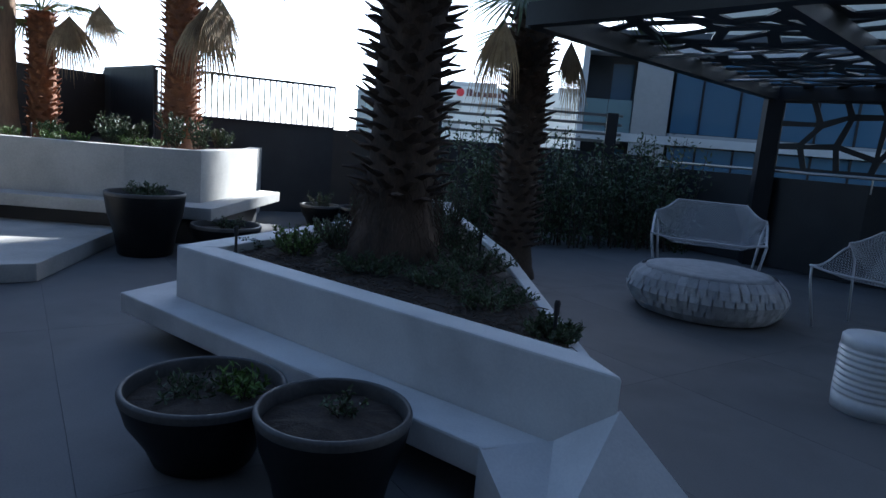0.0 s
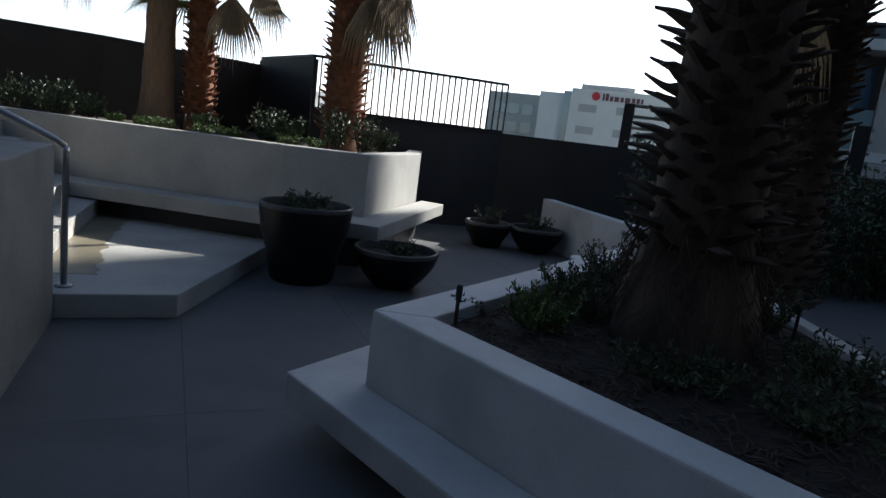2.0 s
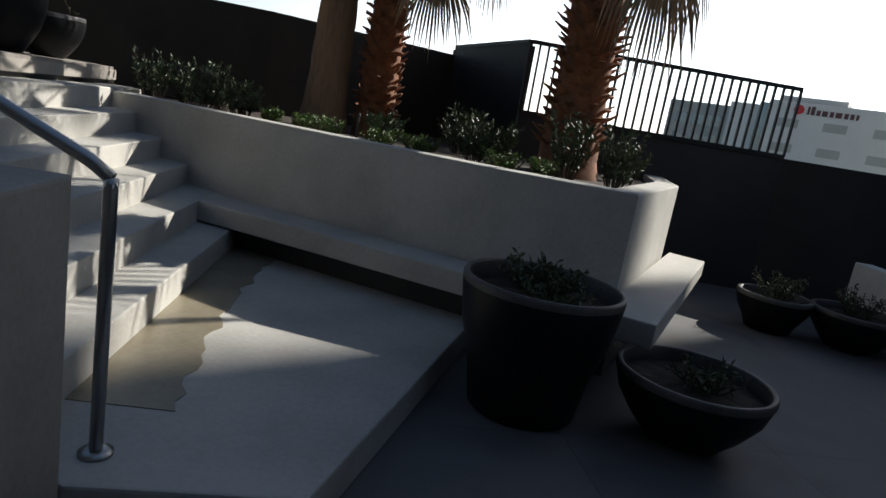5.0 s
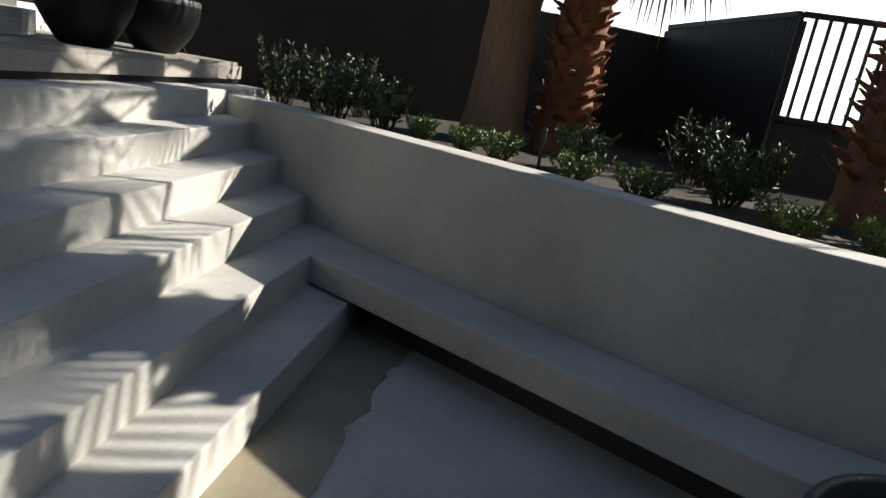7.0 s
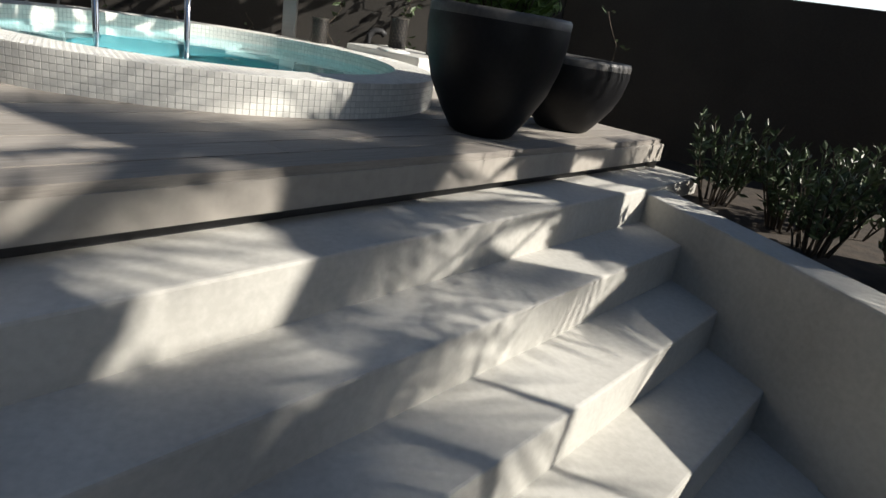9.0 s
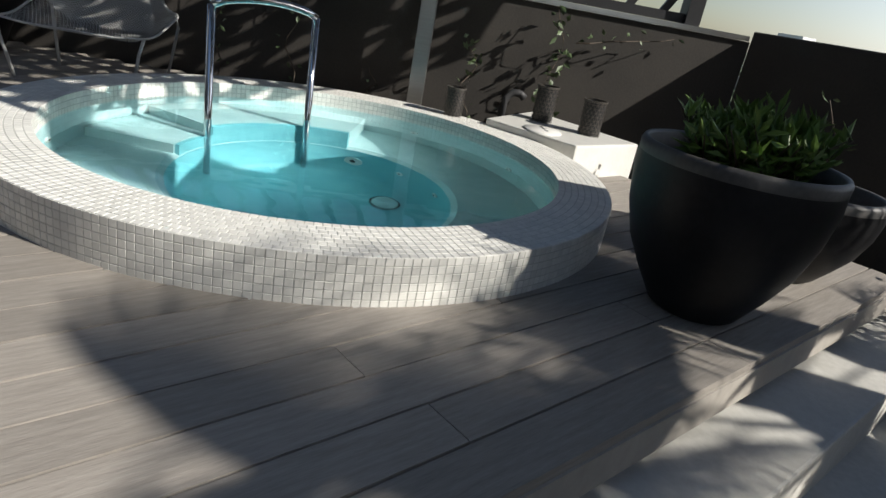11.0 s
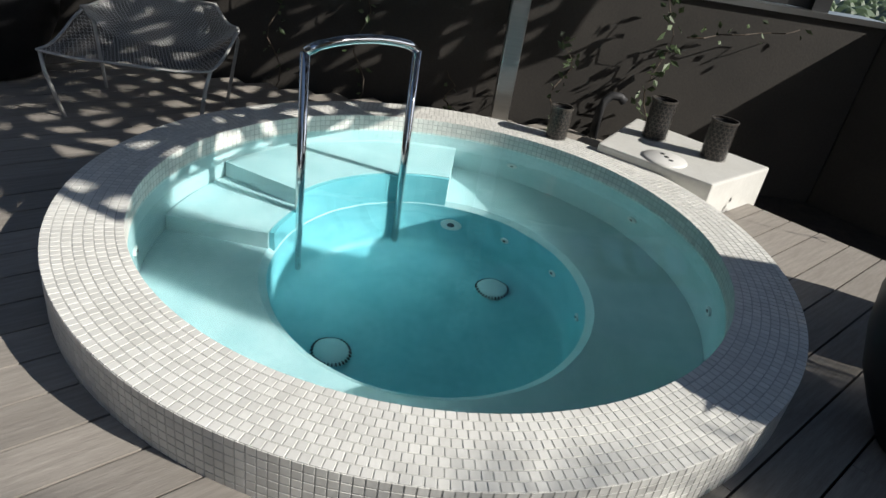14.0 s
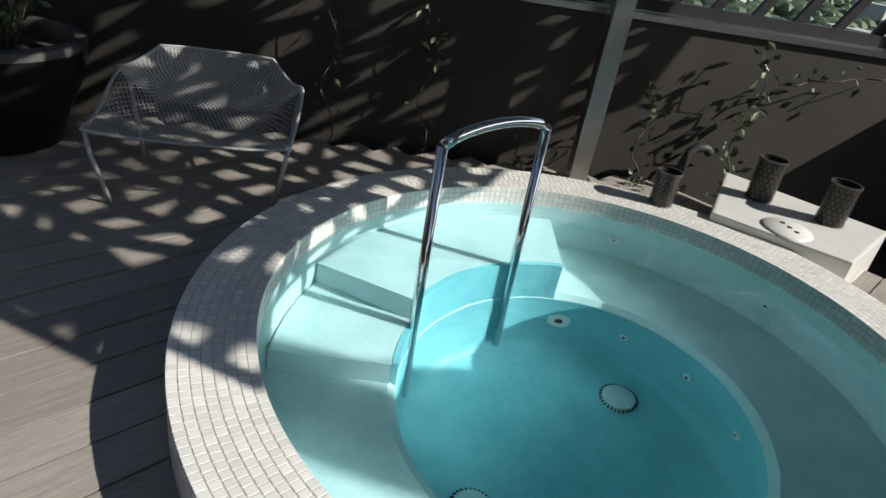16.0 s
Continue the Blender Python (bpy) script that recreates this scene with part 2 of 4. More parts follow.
def tube(points, r, n=8, bm=None, taper=1.0):
    """A round bar along a line of points."""
    bm = bm or bmesh.new()
    pts = [Vector(p) for p in points]
    rings = []
    for i, p in enumerate(pts):
        d = (pts[min(i + 1, len(pts) - 1)] - pts[max(i - 1, 0)]).normalized()
        side = d.cross(V(0, 0, 1)) if abs(d.z) < 0.95 else d.cross(V(1, 0, 0))
        side.normalize()
        up = side.cross(d)
        rr = r * (1 + (taper - 1) * i / max(1, len(pts) - 1))
        rings.append([bm.verts.new(p + rr * (math.cos(2 * math.pi * k / n) * side + math.sin(2 * math.pi * k / n) * up)) for k in range(n)])
    for a, b in zip(rings, rings[1:]):
        for k in range(n):
            bm.faces.new((a[k], a[(k + 1) % n], b[(k + 1) % n], b[k]))
    bm.faces.new(rings[0])
    bm.faces.new(rings[-1][::-1])
    return bm


def bar(a, b, w, h, bm=None):
    """A square bar from a to b, w wide and h high."""
    bm = bm or bmesh.new()
    a, b = Vector(a), Vector(b)
    d = (b - a).normalized()
    side = d.cross(V(0, 0, 1)) if abs(d.z) < 0.95 else V(1, 0, 0)
    side = side.normalized() * w / 2
    up = side.cross(d).normalized() * h / 2
    vs = [bm.verts.new(p + i * side + j * up) for p in (a, b) for i, j in ((-1, -1), (1, -1), (1, 1), (-1, 1))]
    for q in ((0, 1, 2, 3), (7, 6, 5, 4), (0, 4, 5, 1), (1, 5, 6, 2), (2, 6, 7, 3), (3, 7, 4, 0)):
        bm.faces.new([vs[k] for k in q])
    return bm


def leaf(bm, at, way, normal, length, width):
    """One folded leaf with a pointed tip."""
    side = way.cross(normal).normalized() * width / 2
    sag = normal * length * 0.08
    a, b, c, d = at, at + way * length * 0.5 + side - sag, at + way * length, at + way * length * 0.5 - side - sag
    m = at + way * length * 0.5
    v = [bm.verts.new(p) for p in (a, b, c, d, m)]
    bm.faces.new((v[0], v[1], v[2], v[4]))
    bm.faces.new((v[0], v[4], v[2], v[3]))


rng = random.Random(7)


def any_way(up=0.0):
    while True:
        v = V(rng.uniform(-1, 1), rng.uniform(-1, 1), rng.uniform(-1, 1) + up)
        if 0.1 < v.length:
            return v.normalized()


def off(a, b, d):
    """The plan line a-b moved d to its left."""
    w = V(b[0] - a[0], b[1] - a[1]).normalized()
    n = V(-w.y, w.x) * d
    return (a[0] + n.x, a[1] + n.y), (b[0] + n.x, b[1] + n.y)


# ---- the plan ----
R = 0.17                                    # one riser
DECK_Z, RIM_Z, WATER_Z = 1.36, 1.505, 1.435
EV, UV = V(0.655, -0.756), V(-0.756, -0.655)   # along the stair edges, and up the flight
def st(v, u):
    p = EV * v + UV * u
    return (p.x, p.y)
EDGES = [-0.152, 0.122, 0.405, 0.69, 0.967, 1.251]
TUB = V(-8.825, 5.137)
R_OUT, R_IN = 1.252, 1.035
SOIL_Z = 1.10

# ---- ground, terrace floor ----
solo("ground", box(-3000, -3000, -16.2, 3000, 3000, -16), GROUND, "hazy green and grey suburb reaching the horizon", "ground", kind="structure")
floor = solo("floor", box(-16, -8, -0.4, 14, 14.2, -0.012), PAVING, "dark grey paved terrace floor with fine joints", "floor", kind="structure")

# ---- platform and stairs ----
plat = [(-3.557, 5.826), (-4.30, 7.93), (-4.4, 8.25), (-6.9, 7.75), (-7.6, 6.9), (-6.2, 4.6), (-4.08, 5.31)]
solo("stair_platform", prism(plat, 0.0, R, bevel=0.012), CONCRETE, "low pale concrete landing with a damp stain beside the steps", "platform", kind="structure")
WET = material("damp tan stain", (0.27, 0.235, 0.165), (0.20, 0.17, 0.115), 0.35, scale=4, fine=30, bump=0.05)
edge_w = [st(-7.2 - 3.1 * k / 40, -0.56 - 0.07 * noise.noise(V(k * 0.45, 3, 1)) - 0.03 * noise.noise(V(k * 1.6, 7, 1)) + 0.10 * math.sin(k / 12)) for k in range(41)]
solo("damp_stain", prism(edge_w + [st(-10.3, -0.14), st(-7.2, -0.14)], R - 0.002, R + 0.004), WET, "tan damp stain on the landing below the steps", "stain", kind="structure")
stairs = thing("stairs", "pale concrete steps dappled with palm shadow, rising to the deck", "stairs", kind="structure")
for i, u in enumerate(EDGES):
    z = R * (i + 2)
    nxt = (EDGES + [1.60])[i + 1] + 0.02
    part("step", prism([st(-6.75, u), st(-6.75, nxt), st(-11.6, nxt), st(-11.6, u)], 0.0 if i == 0 else z - 0.30, z, bevel=0.010), CONCRETE, stairs)

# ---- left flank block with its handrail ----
solo("flank_wall", prism([(-4.08, 5.30), (-3.2, 4.35), (-2.4, 3.2), (-4.6, 1.0), (-6.35, 3.42), (-4.75, 5.02 - 0.3)], 0.0, 1.13, bevel=0.012), CONCRETE_SHADED, "tall plain concrete flank wall beside the steps, coloured darker for its shade", "wall", kind="structure")
rail = thing("stair_handrail", "dark grey round metal handrail on a single post beside the steps", "handrail", -4.19, 5.46, R)
top_p = V(0, 0, 0.93)
far_p = V(*st(0, 1.75)) + V(-0.3, -0.1, 1.9)
part("post", tube([(0, 0, 0), (0, 0, 0.90), top_p], 0.022, 10), STEEL, rail, smooth=True)
part("rail", tube([top_p, top_p + V(-0.05, -0.04, 0.045), far_p], 0.022, 10), STEEL, rail, smooth=True)
part("base_flange", lathe([(0.0, 0.0), (0.055, 0.0), (0.055, 0.012), (0.03, 0.02), (0.0, 0.02)], 20), STEEL, rail, smooth=True)

# ---- left planter: wall, bench, soil ----
P0, PM, P1, P2 = (-8.75, 7.31), (-4.4, 8.10), (-3.58, 8.45), (-3.93, 10.60)
q0, q1 = off(P0, PM, 0.20)
solo("planter_wall_front", prism([P0, PM, P1, (P1[0] - 0.22, P1[1] + 0.14), q1, q0], 0.0, 1.165, bevel=0.012), CONCRETE, "pale concrete planter wall behind the bench", "planter wall", kind="structure")
solo("planter_wall_side", prism([P1, P2, (-4.15, 10.57), (P1[0] - 0.22, P1[1] + 0.145)], 0.0, 1.164, bevel=0.010), CONCRETE, "short concrete planter wall catching a strip of sun", "planter wall", kind="structure")
solo("planter_wall_back", prism([P2, (-4.6, 12.2), (-4.82, 12.15), (-4.15, 10.575)], 0.0, 1.163, bevel=0.010), CONCRETE, "shaded concrete planter wall", "planter wall", kind="structure")
B0, B1, B2 = (-6.60, 7.30), (-3.17, 8.02), (-3.58, 10.80)
bench = [B0, B1, B2, (P2[0] + 0.003, P2[1] + 0.2), (P1[0] + 0.003, P1[1] - 0.003), (PM[0], PM[1] - 0.003), (-7.2, 7.589)]
solo("planter_bench", prism(bench, 0.355, 0.507, bevel=0.012), CONCRETE, "cantilevered concrete bench slab along the planter wall", "bench", kind="structure")
# plinth in charcoal, so the shadow gap is in its colour
solo("bench_plinth", prism([(-6.6, 7.50), (-4.38, 7.95), (-3.5, 8.28), (-3.86, 10.55), (-3.95, 10.5), (-3.6, 8.44), (-4.4, 8.09), (-6.9, 7.64)], 0.0, 0.35), FENCE_AND_SHADE, "recessed plinth coloured dark for the shade under the bench", "plinth", kind="structure")
bed = solo("planting_bed", prism([(-8.7, 7.55), (-3.8, 8.62), (-4.1, 10.5), (-4.7, 12.0), (-7.8, 11.85), (-8.58, 9.45), (-9.6, 8.25), (-10.58, 7.55), (-10.58, 6.2)], 0.9, SOIL_Z), SOIL, "dark bark mulch in the raised bed", "soil", kind="structure")

# ---- deck ----
D_R, D_L = (-8.66, 7.76), (-4.40, 2.84)
# charcoal solids stand in for the shade below the deck boards
solo("deck_base", prism([(-8.72, 7.60), st(-4.6, 1.62), (-5.2, -0.9), (-10.55, -0.9), (-10.55, 6.25)], 0.0, 0.4), FENCE_AND_SHADE, "charcoal block standing in for shade under the deck", "deck base", kind="structure")
solo("deck_gap_shade", prism([st(-11.5, 1.53), st(-4.6, 1.53), st(-4.6, 1.60), st(-11.5, 1.60)], 0.3, 1.30), FENCE_AND_SHADE, "charcoal sheet standing in for shade under the deck edge", "deck base", kind="structure")
solo("deck_end", prism([(-8.66, 7.73), (-10.55, 6.10), (-10.55, 6.05), (-8.70, 7.66)], 0.5, 1.331), DECK_EDGE, "weathered timber end board of the deck", "fascia", kind="structure")
fascia = solo("deck_fascia", prism([st(-11.53, 1.475), st(-4.6, 1.475), st(-4.6, 1.50), st(-11.53, 1.50)], 1.235, 1.332), DECK_EDGE, "weathered timber fascia along the deck edge", "fascia", kind="structure")

# ---- boundary walls and screens ----
solo("wall_west", prism([(-10.6, -2.0), (-10.6, 7.60), (-10.82, 7.70), (-10.82, -2.0)], 0.0, 2.20, bevel=0.01), BROWN, "dark brown rendered wall with climbing plants", "wall", kind="structure")
KW = [(-10.6, 7.605), (-9.62, 8.3), (-8.6, 9.5), (-7.70, 11.99)]
solo("wall_north_west", prism(KW + [(-7.92, 12.08), (-8.80, 9.60), (-9.76, 8.46), (-10.82, 7.72)], 0.0, 2.27, bevel=0.01), BROWN, "dark rendered boundary wall behind the palms", "wall", kind="structure")
solo("wall_south", box(-11, -2.3, 0, -3, -2.05, 2.6), BROWN, "plain rendered wall closing the terrace", "wall", kind="structure")
solo("coping", prism([(-10.58, -2.0), (-10.58, 7.58), (-10.84, 7.58), (-10.84, -2.0)], 2.203, 2.235), STEEL, "pale metal coping on the wall", "coping", kind="structure")

def slat_fence(name, a, b, z0, z1, step, w, label, rails=True):
    ob = thing(name, label, "fence")
    L = math.hypot(b[0] - a[0], b[1] - a[1])
    d = V(b[0] - a[0], b[1] - a[1]) / L
    bm = bar((0, 0, 0), (0, 0, z1 - z0), w, 0.03)
    me = mesh_of(bm, DARK, name="slat")
    n = int(L / step)
    for k in range(n + 1):
        p = V(*a) + d * (k * L / n)
        s = new("slat", me)
        s.parent = ob
        s.matrix_basis = pose(p.x, p.y, z0, 0, 0, math.degrees(math.atan2(d.y, d.x)))
    if rails:
        part("top_rail", bar((*a, z1), (*b, z1), 0.05, 0.04), DARK, ob)
        part("bottom_rail", bar((*a, z0), (*b, z0), 0.05, 0.04), DARK, ob)
    return ob


slat_fence("slatted_screen", (-7.72, 11.97), (-5.93, 10.86), 1.1, 2.38, 0.035, 0.022, "close-set black vertical metal screen on the boundary")
slat_fence("metal_balustrade", (-5.92, 10.87), (-3.44, 12.73), 1.62, 2.38, 0.10, 0.022, "black vertical-bar metal balustrade against the bright sky")
solo("fence_back", prism([(-5.92, 10.89), (-3.44, 12.75), (2.6, 13.6), (2.6, 13.72), (-3.5, 12.87), (-5.99, 10.98)], 0.0, 1.60), FENCE_AND_SHADE, "charcoal solid fence below the balustrade", "fence", kind="structure")
solo("screen_backing", prism([(-7.76, 12.01), (-5.90, 10.93), (-5.92, 10.90), (-7.78, 11.98)], 1.12, 2.34), FENCE_AND_SHADE, "charcoal panel behind the slatted screen", "fence", kind="structure")
solo("fence_dark_side", prism([(-7.74, 11.95), (-5.92, 10.84), (-5.95, 10.80), (-7.76, 11.90)], 0.0, 1.12), FENCE_AND_SHADE, "charcoal solid fence under the slatted screen", "fence", kind="structure")
solo("fence_east", prism([(2.6, 13.6), (5.2, 11.0), (9.5, 8.6), (9.6, 8.72), (5.3, 11.13), (2.68, 13.7)], 0.0, 1.42), FENCE_AND_SHADE, "charcoal solid terrace fence", "fence", kind="structure")
rail2 = thing("fence_handrail", "thin steel handrail on the dark fence", "handrail", kind="structure")
part("rail", tube([(2.6, 13.5, 1.52), (5.2, 10.93, 1.52), (9.5, 8.53, 1.52)], 0.022), STEEL, rail2, smooth=True)
for p in ((2.9, 13.2), (4.2, 11.93), (5.2, 10.93), (7.4, 9.7)):
    part("bracket", tube([(p[0], p[1], 1.30), (p[0], p[1], 1.52)], 0.012), STEEL, rail2)

# added out of view to cut sky light on the shaded terrace
sky_block = thing("sky_block", "tall unseen charcoal building added to block sky light", "building")
part("wall", box(-11.0, -4.2, 0.0, 14.0, -3.4, 13.0), FACADE_D, sky_block)
part("wall", box(11.5, -3.4, 0.0, 12.3, 4.5, 13.0), FACADE_D, sky_block)

# ---- middle planter ----
A0, A1, A2, A3 = (-1.655, 5.0), (1.231, 3.52), (0.35, 6.6), (-0.65, 9.65)
mids = thing("middle_planter", "white rendered concrete planter wedge with a palm", "planter", kind="structure")
W = 0.17
i0 = (A0[0] + 0.26, A0[1] + 0.09)
part("front_wall", prism([A0, A1, (1.10, 3.78), i0], 0.0, 0.664, bevel=0.012), RENDER_WHITE, mids)
part("left_wall", prism([(A0[0] + 0.002, A0[1] + 0.006), i0, (-0.42, 9.5), A3], 0.0, 0.663, bevel=0.010), RENDER_WHITE, mids)
part("right_wall", prism([(1.10, 3.785), (1.225, 3.53), (0.55, 6.6), (-0.40, 9.5), (-0.50, 9.45), (0.45, 6.55)], 0.0, 0.60, bevel=0.01), RENDER_WHITE, mids)
part("soil", prism([(-1.4, 5.1), (1.08, 3.82), (0.45, 6.5), (-0.52, 9.4)], 0.4, [0.60, 0.60, 0.56, 0.60]), SOIL, mids)
part("bench_slab", prism([(-2.02, 4.90), (0.72, 3.48), (1.0, 3.635), (-1.655, 4.995), (-0.67, 9.6), (-1.02, 9.62)], 0.165, 0.302, bevel=0.012), RENDER_WHITE, mids)
part("end_block", prism([(0.70, 3.49), (0.98, 3.08), (1.75, 3.30), (1.24, 3.525), (1.0, 3.634)], 0.0, [0.30, 0.05, 0.05, 0.53, 0.31]), RENDER_WHITE, mids, "sloping end buttress")
solo("low_wall", prism([(-0.66, 9.66), (-2.45, 12.05), (-2.30, 12.15), (-0.5, 9.75)], 0.0, 0.70, bevel=0.012), RENDER_WHITE, "low white rendered wall", "wall", kind="structure")

# ---- tub ----
tub = thing("spa_tub", "round raised spa pool with white mosaic rim and turquoise water", "spa pool", TUB.x, TUB.y, 0)
core = lathe([(R_OUT - 0.0015, 1.20), (R_OUT - 0.0015, RIM_Z - 0.0015), (R_IN + 0.0015, RIM_Z - 0.0015), (R_IN + 0.0015, 1.412)], 160)
part("rim_core", core, GROUT, tub, "pale grout under the rim tiles", smooth=False)
FLOORZ, SEAT_Z, SEAT_R = 0.60, 1.0, 0.62
part("inner_wall", lathe([(R_IN + 0.0015, 1.412), (R_IN + 0.001, SEAT_Z)], 160), POOL, tub, "pale aqua mosaic wall of the pool", smooth=True)
part("seat_ring", lathe([(R_IN + 0.001, SEAT_Z), (SEAT_R + 0.02, SEAT_Z), (SEAT_R, SEAT_Z - 0.02), (SEAT_R - 0.01, SEAT_Z - 0.03)], 96), POOL, tub, "pale aqua underwater seat ring")
# footwell carries the water's depth colour in its surface
part("footwell", lathe([(SEAT_R - 0.01, SEAT_Z - 0.03), (SEAT_R - 0.01, FLOORZ + 0.04), (SEAT_R - 0.05, FLOORZ), (0.3, FLOORZ - 0.005), (0.0, FLOORZ - 0.008)], 96), POOL_DEPTH_TINT, tub, "mosaic footwell with the deep-water tint in its colour", smooth=True)
def sector(bm, a0, a1, r0, r1, z0, z1, n=20):
    pts = [(r1 * math.cos(radians(a0 + (a1 - a0) * k / n)), r1 * math.sin(radians(a0 + (a1 - a0) * k / n))) for k in range(n + 1)]
    pts += [(r0 * math.cos(radians(a1 + (a0 - a1) * k / n)), r0 * math.sin(radians(a1 + (a0 - a1) * k / n))) for k in range(n + 1)]
    return prism(pts, z0, z1, bm)
part("entry_step", sector(bmesh.new(), 176, 244, SEAT_R + 0.015, R_IN - 0.002, FLOORZ + 0.02, 1.275), POOL, tub, "upper pale entry step under water")
part("entry_step", sector(bmesh.new(), 243.8, 267, SEAT_R + 0.016, R_IN - 0.004, FLOORZ + 0.02, 1.125), POOL, tub, "lower pale entry step under water")
# risers get the same painted depth colour as the footwell
part("riser", sector(bmesh.new(), 176.2, 266, SEAT_R - 0.006, SEAT_R + 0.014, FLOORZ + 0.02, 1.12), POOL_DEPTH_TINT, tub, "mosaic riser of the entry steps, tinted for water depth")
part("riser", sector(bmesh.new(), 176.2, 243.6, SEAT_R - 0.006, SEAT_R + 0.014, 1.12, 1.27), POOL_DEPTH_TINT, tub)
water = part("water", lathe([(R_IN - 0.001, WATER_Z), (0.7, WATER_Z), (0.35, WATER_Z), (0, WATER_Z)], 96), water_mat, tub, "clear turquoise still water", smooth=True)
water.visible_shadow = False
for a, r in ((135, 0.42), (-58, 0.39)):
    x, y = r * math.cos(radians(a)), r * math.sin(radians(a))
    cov = part("drain_cover", lathe([(0.0, FLOORZ + 0.02), (0.062, FLOORZ + 0.018), (0.07, FLOORZ + 0.012), (0.072, FLOORZ - 0.01)], 28, at=(x, y)), POOL, tub, "round pale drain cover", smooth=True)
    for k in range(30):
        b_ = 2 * math.pi * k / 30
        part("slot", bar((x + 0.066 * math.cos(b_), y + 0.066 * math.sin(b_), FLOORZ + 0.017), (x + 0.076 * math.cos(b_), y + 0.076 * math.sin(b_), FLOORZ + 0.006), 0.004, 0.008), DARK, cov)
def jet(a, r, z, rad):
    w = V(math.cos(radians(a)), math.sin(radians(a)))
    j = part("water_jet", tube([w * (r + 0.01) + V(0, 0, z), w * (r - 0.008) + V(0, 0, z)], rad, 18), PLASTIC, tub, "round pale water jet")
    part("nozzle", tube([w * (r - 0.006) + V(0, 0, z), w * (r - 0.011) + V(0, 0, z)], rad * 0.35, 10), FENCE_AND_SHADE, j)
for k in range(7):
    jet(-75 + k * 39, R_IN, 1.20, 0.026)
for a in (60, 90, 118, 146):
    jet(a, SEAT_R - 0.01, 0.82, 0.020)
jet(172, SEAT_R - 0.01, 0.80, 0.05)

hand = thing("pool_handrail", "arched polished steel handrail standing in the spa pool", "handrail")
HL, HR_ = V(-9.065, 4.575), V(-9.395, 4.965)
for p in (HL, HR_):
    part("leg", tube([(p.x, p.y, 0.59), (p.x, p.y, 1.30), (p.x, p.y, 1.935)], 0.018, 14), CHROME, hand, smooth=True)
arch = [HL + (HR_ - HL) * (k / 10) + V(0, 0, 1.935 + 0.045 * math.sin(math.pi * k / 10) ** 0.6) for k in range(11)]
part("grab_bar", tube(arch, 0.018, 14), CHROME, hand, smooth=True)

# ledge behind the tub
ledge = solo("skimmer_ledge", prism([(-9.76, 5.90), (-9.40, 6.36), (-9.78, 6.80), (-10.35, 6.25)], 1.28, 1.545, bevel=0.012), TILE, "pale tiled ledge beside the spa pool", "ledge", kind="structure")
lid = thing("skimmer_lid", "round white plastic skimmer lid with three holes", "lid", -9.66, 6.21, 1.545)
part("disc", lathe([(0.0, 0.012), (0.085, 0.012), (0.09, 0.008), (0.105, 0.008), (0.11, 0.0)], 36), PLASTIC, lid, smooth=True)
for k in range(3):
    part("hole", lathe([(0.0, 0.0135), (0.012, 0.0135), (0.012, 0.011)], 12, at=(0.045 * (k - 1), 0.008 * k)), DARK, lid)

# steel post
post = thing("steel_post", "square brushed steel post against the dark wall", "post", -10.40, 5.46, DECK_Z)
part("shaft", box(-0.045, -0.05, 0, 0.045, 0.05, 1.75, bevel=0.006), STEEL, post)
part("base_plate", box(-0.08, -0.09, 0, 0.08, 0.09, 0.012), STEEL, post)

# ---- pots and their plants ----
def shrub(parent, x, y, z, h, r, stems, leaves, size, mat, name="foliage", upright=0.5, width=0.38):
    """Stems that fan out from one foot, with leaves along them."""
    bs, bl = bmesh.new(), bmesh.new()
    for k in range(stems):
        a = rng.uniform(0, 2 * math.pi)
        rr = r * math.sqrt(rng.random())
        tip = V(x + rr * math.cos(a), y + rr * math.sin(a), z + h * rng.uniform(0.55, 1.0))
        foot = V(x + 0.35 * rr * math.cos(a), y + 0.35 * rr * math.sin(a), z)
        mid = (foot + tip) / 2 + V(rng.uniform(-1, 1), rng.uniform(-1, 1), 0) * r * 0.15
        tube([foot, mid, tip], 0.004 + 0.004 * h, 5, bs, 0.4)
        for j in range(leaves):
            f = rng.uniform(0.2, 1.0)
            p = foot.lerp(mid, f * 2) if f < 0.5 else mid.lerp(tip, f * 2 - 1)
            w = any_way(upright)
            nrm = w.cross(any_way()).normalized()
            leaf(bl, p, w, nrm, size * rng.uniform(0.6, 1.25), size * width)
    part("stem", bs, STEM, parent)
    return part(name, bl, mat, parent)


def pot(name, label, x, y, z, profile, soil_r, soil_z, rim=True):
    ob = thing(name, label, "plant pot", x, y, z)
    part("body", lathe(profile, 56), POT, ob, smooth=True)
    rt, zt = max(profile, key=lambda q: q[1])
    part("rim", lathe([(soil_r + 0.004, soil_z - 0.02), (soil_r + 0.006, zt + 0.002), (soil_r + 0.012, zt + 0.010), (rt - 0.004, zt + 0.010), (rt + 0.003, zt - 0.004), (rt + 0.002, zt - 0.03)], 56), POT_RIM, ob, "worn pale grey rim", smooth=True)
    bm = lathe([(soil_r + 0.002, soil_z - 0.01), (soil_r * 0.7, soil_z), (soil_r * 0.4, soil_z + 0.012), (0.0, soil_z + 0.008)], 40)
    for v in bm.verts:
        v.co.z += 0.012 * noise.noise(v.co * 14)
    part("soil", bm, SOIL, ob, "dark soil")
    return ob


def tall(R_, h, r0):
    return [(0.0, 0.0), (r0, 0.0), (r0 + 0.02, 0.02), (R_ * 0.78, h * 0.35), (R_ * 0.93, h * 0.65), (R_, h * 0.93), (R_, h)]


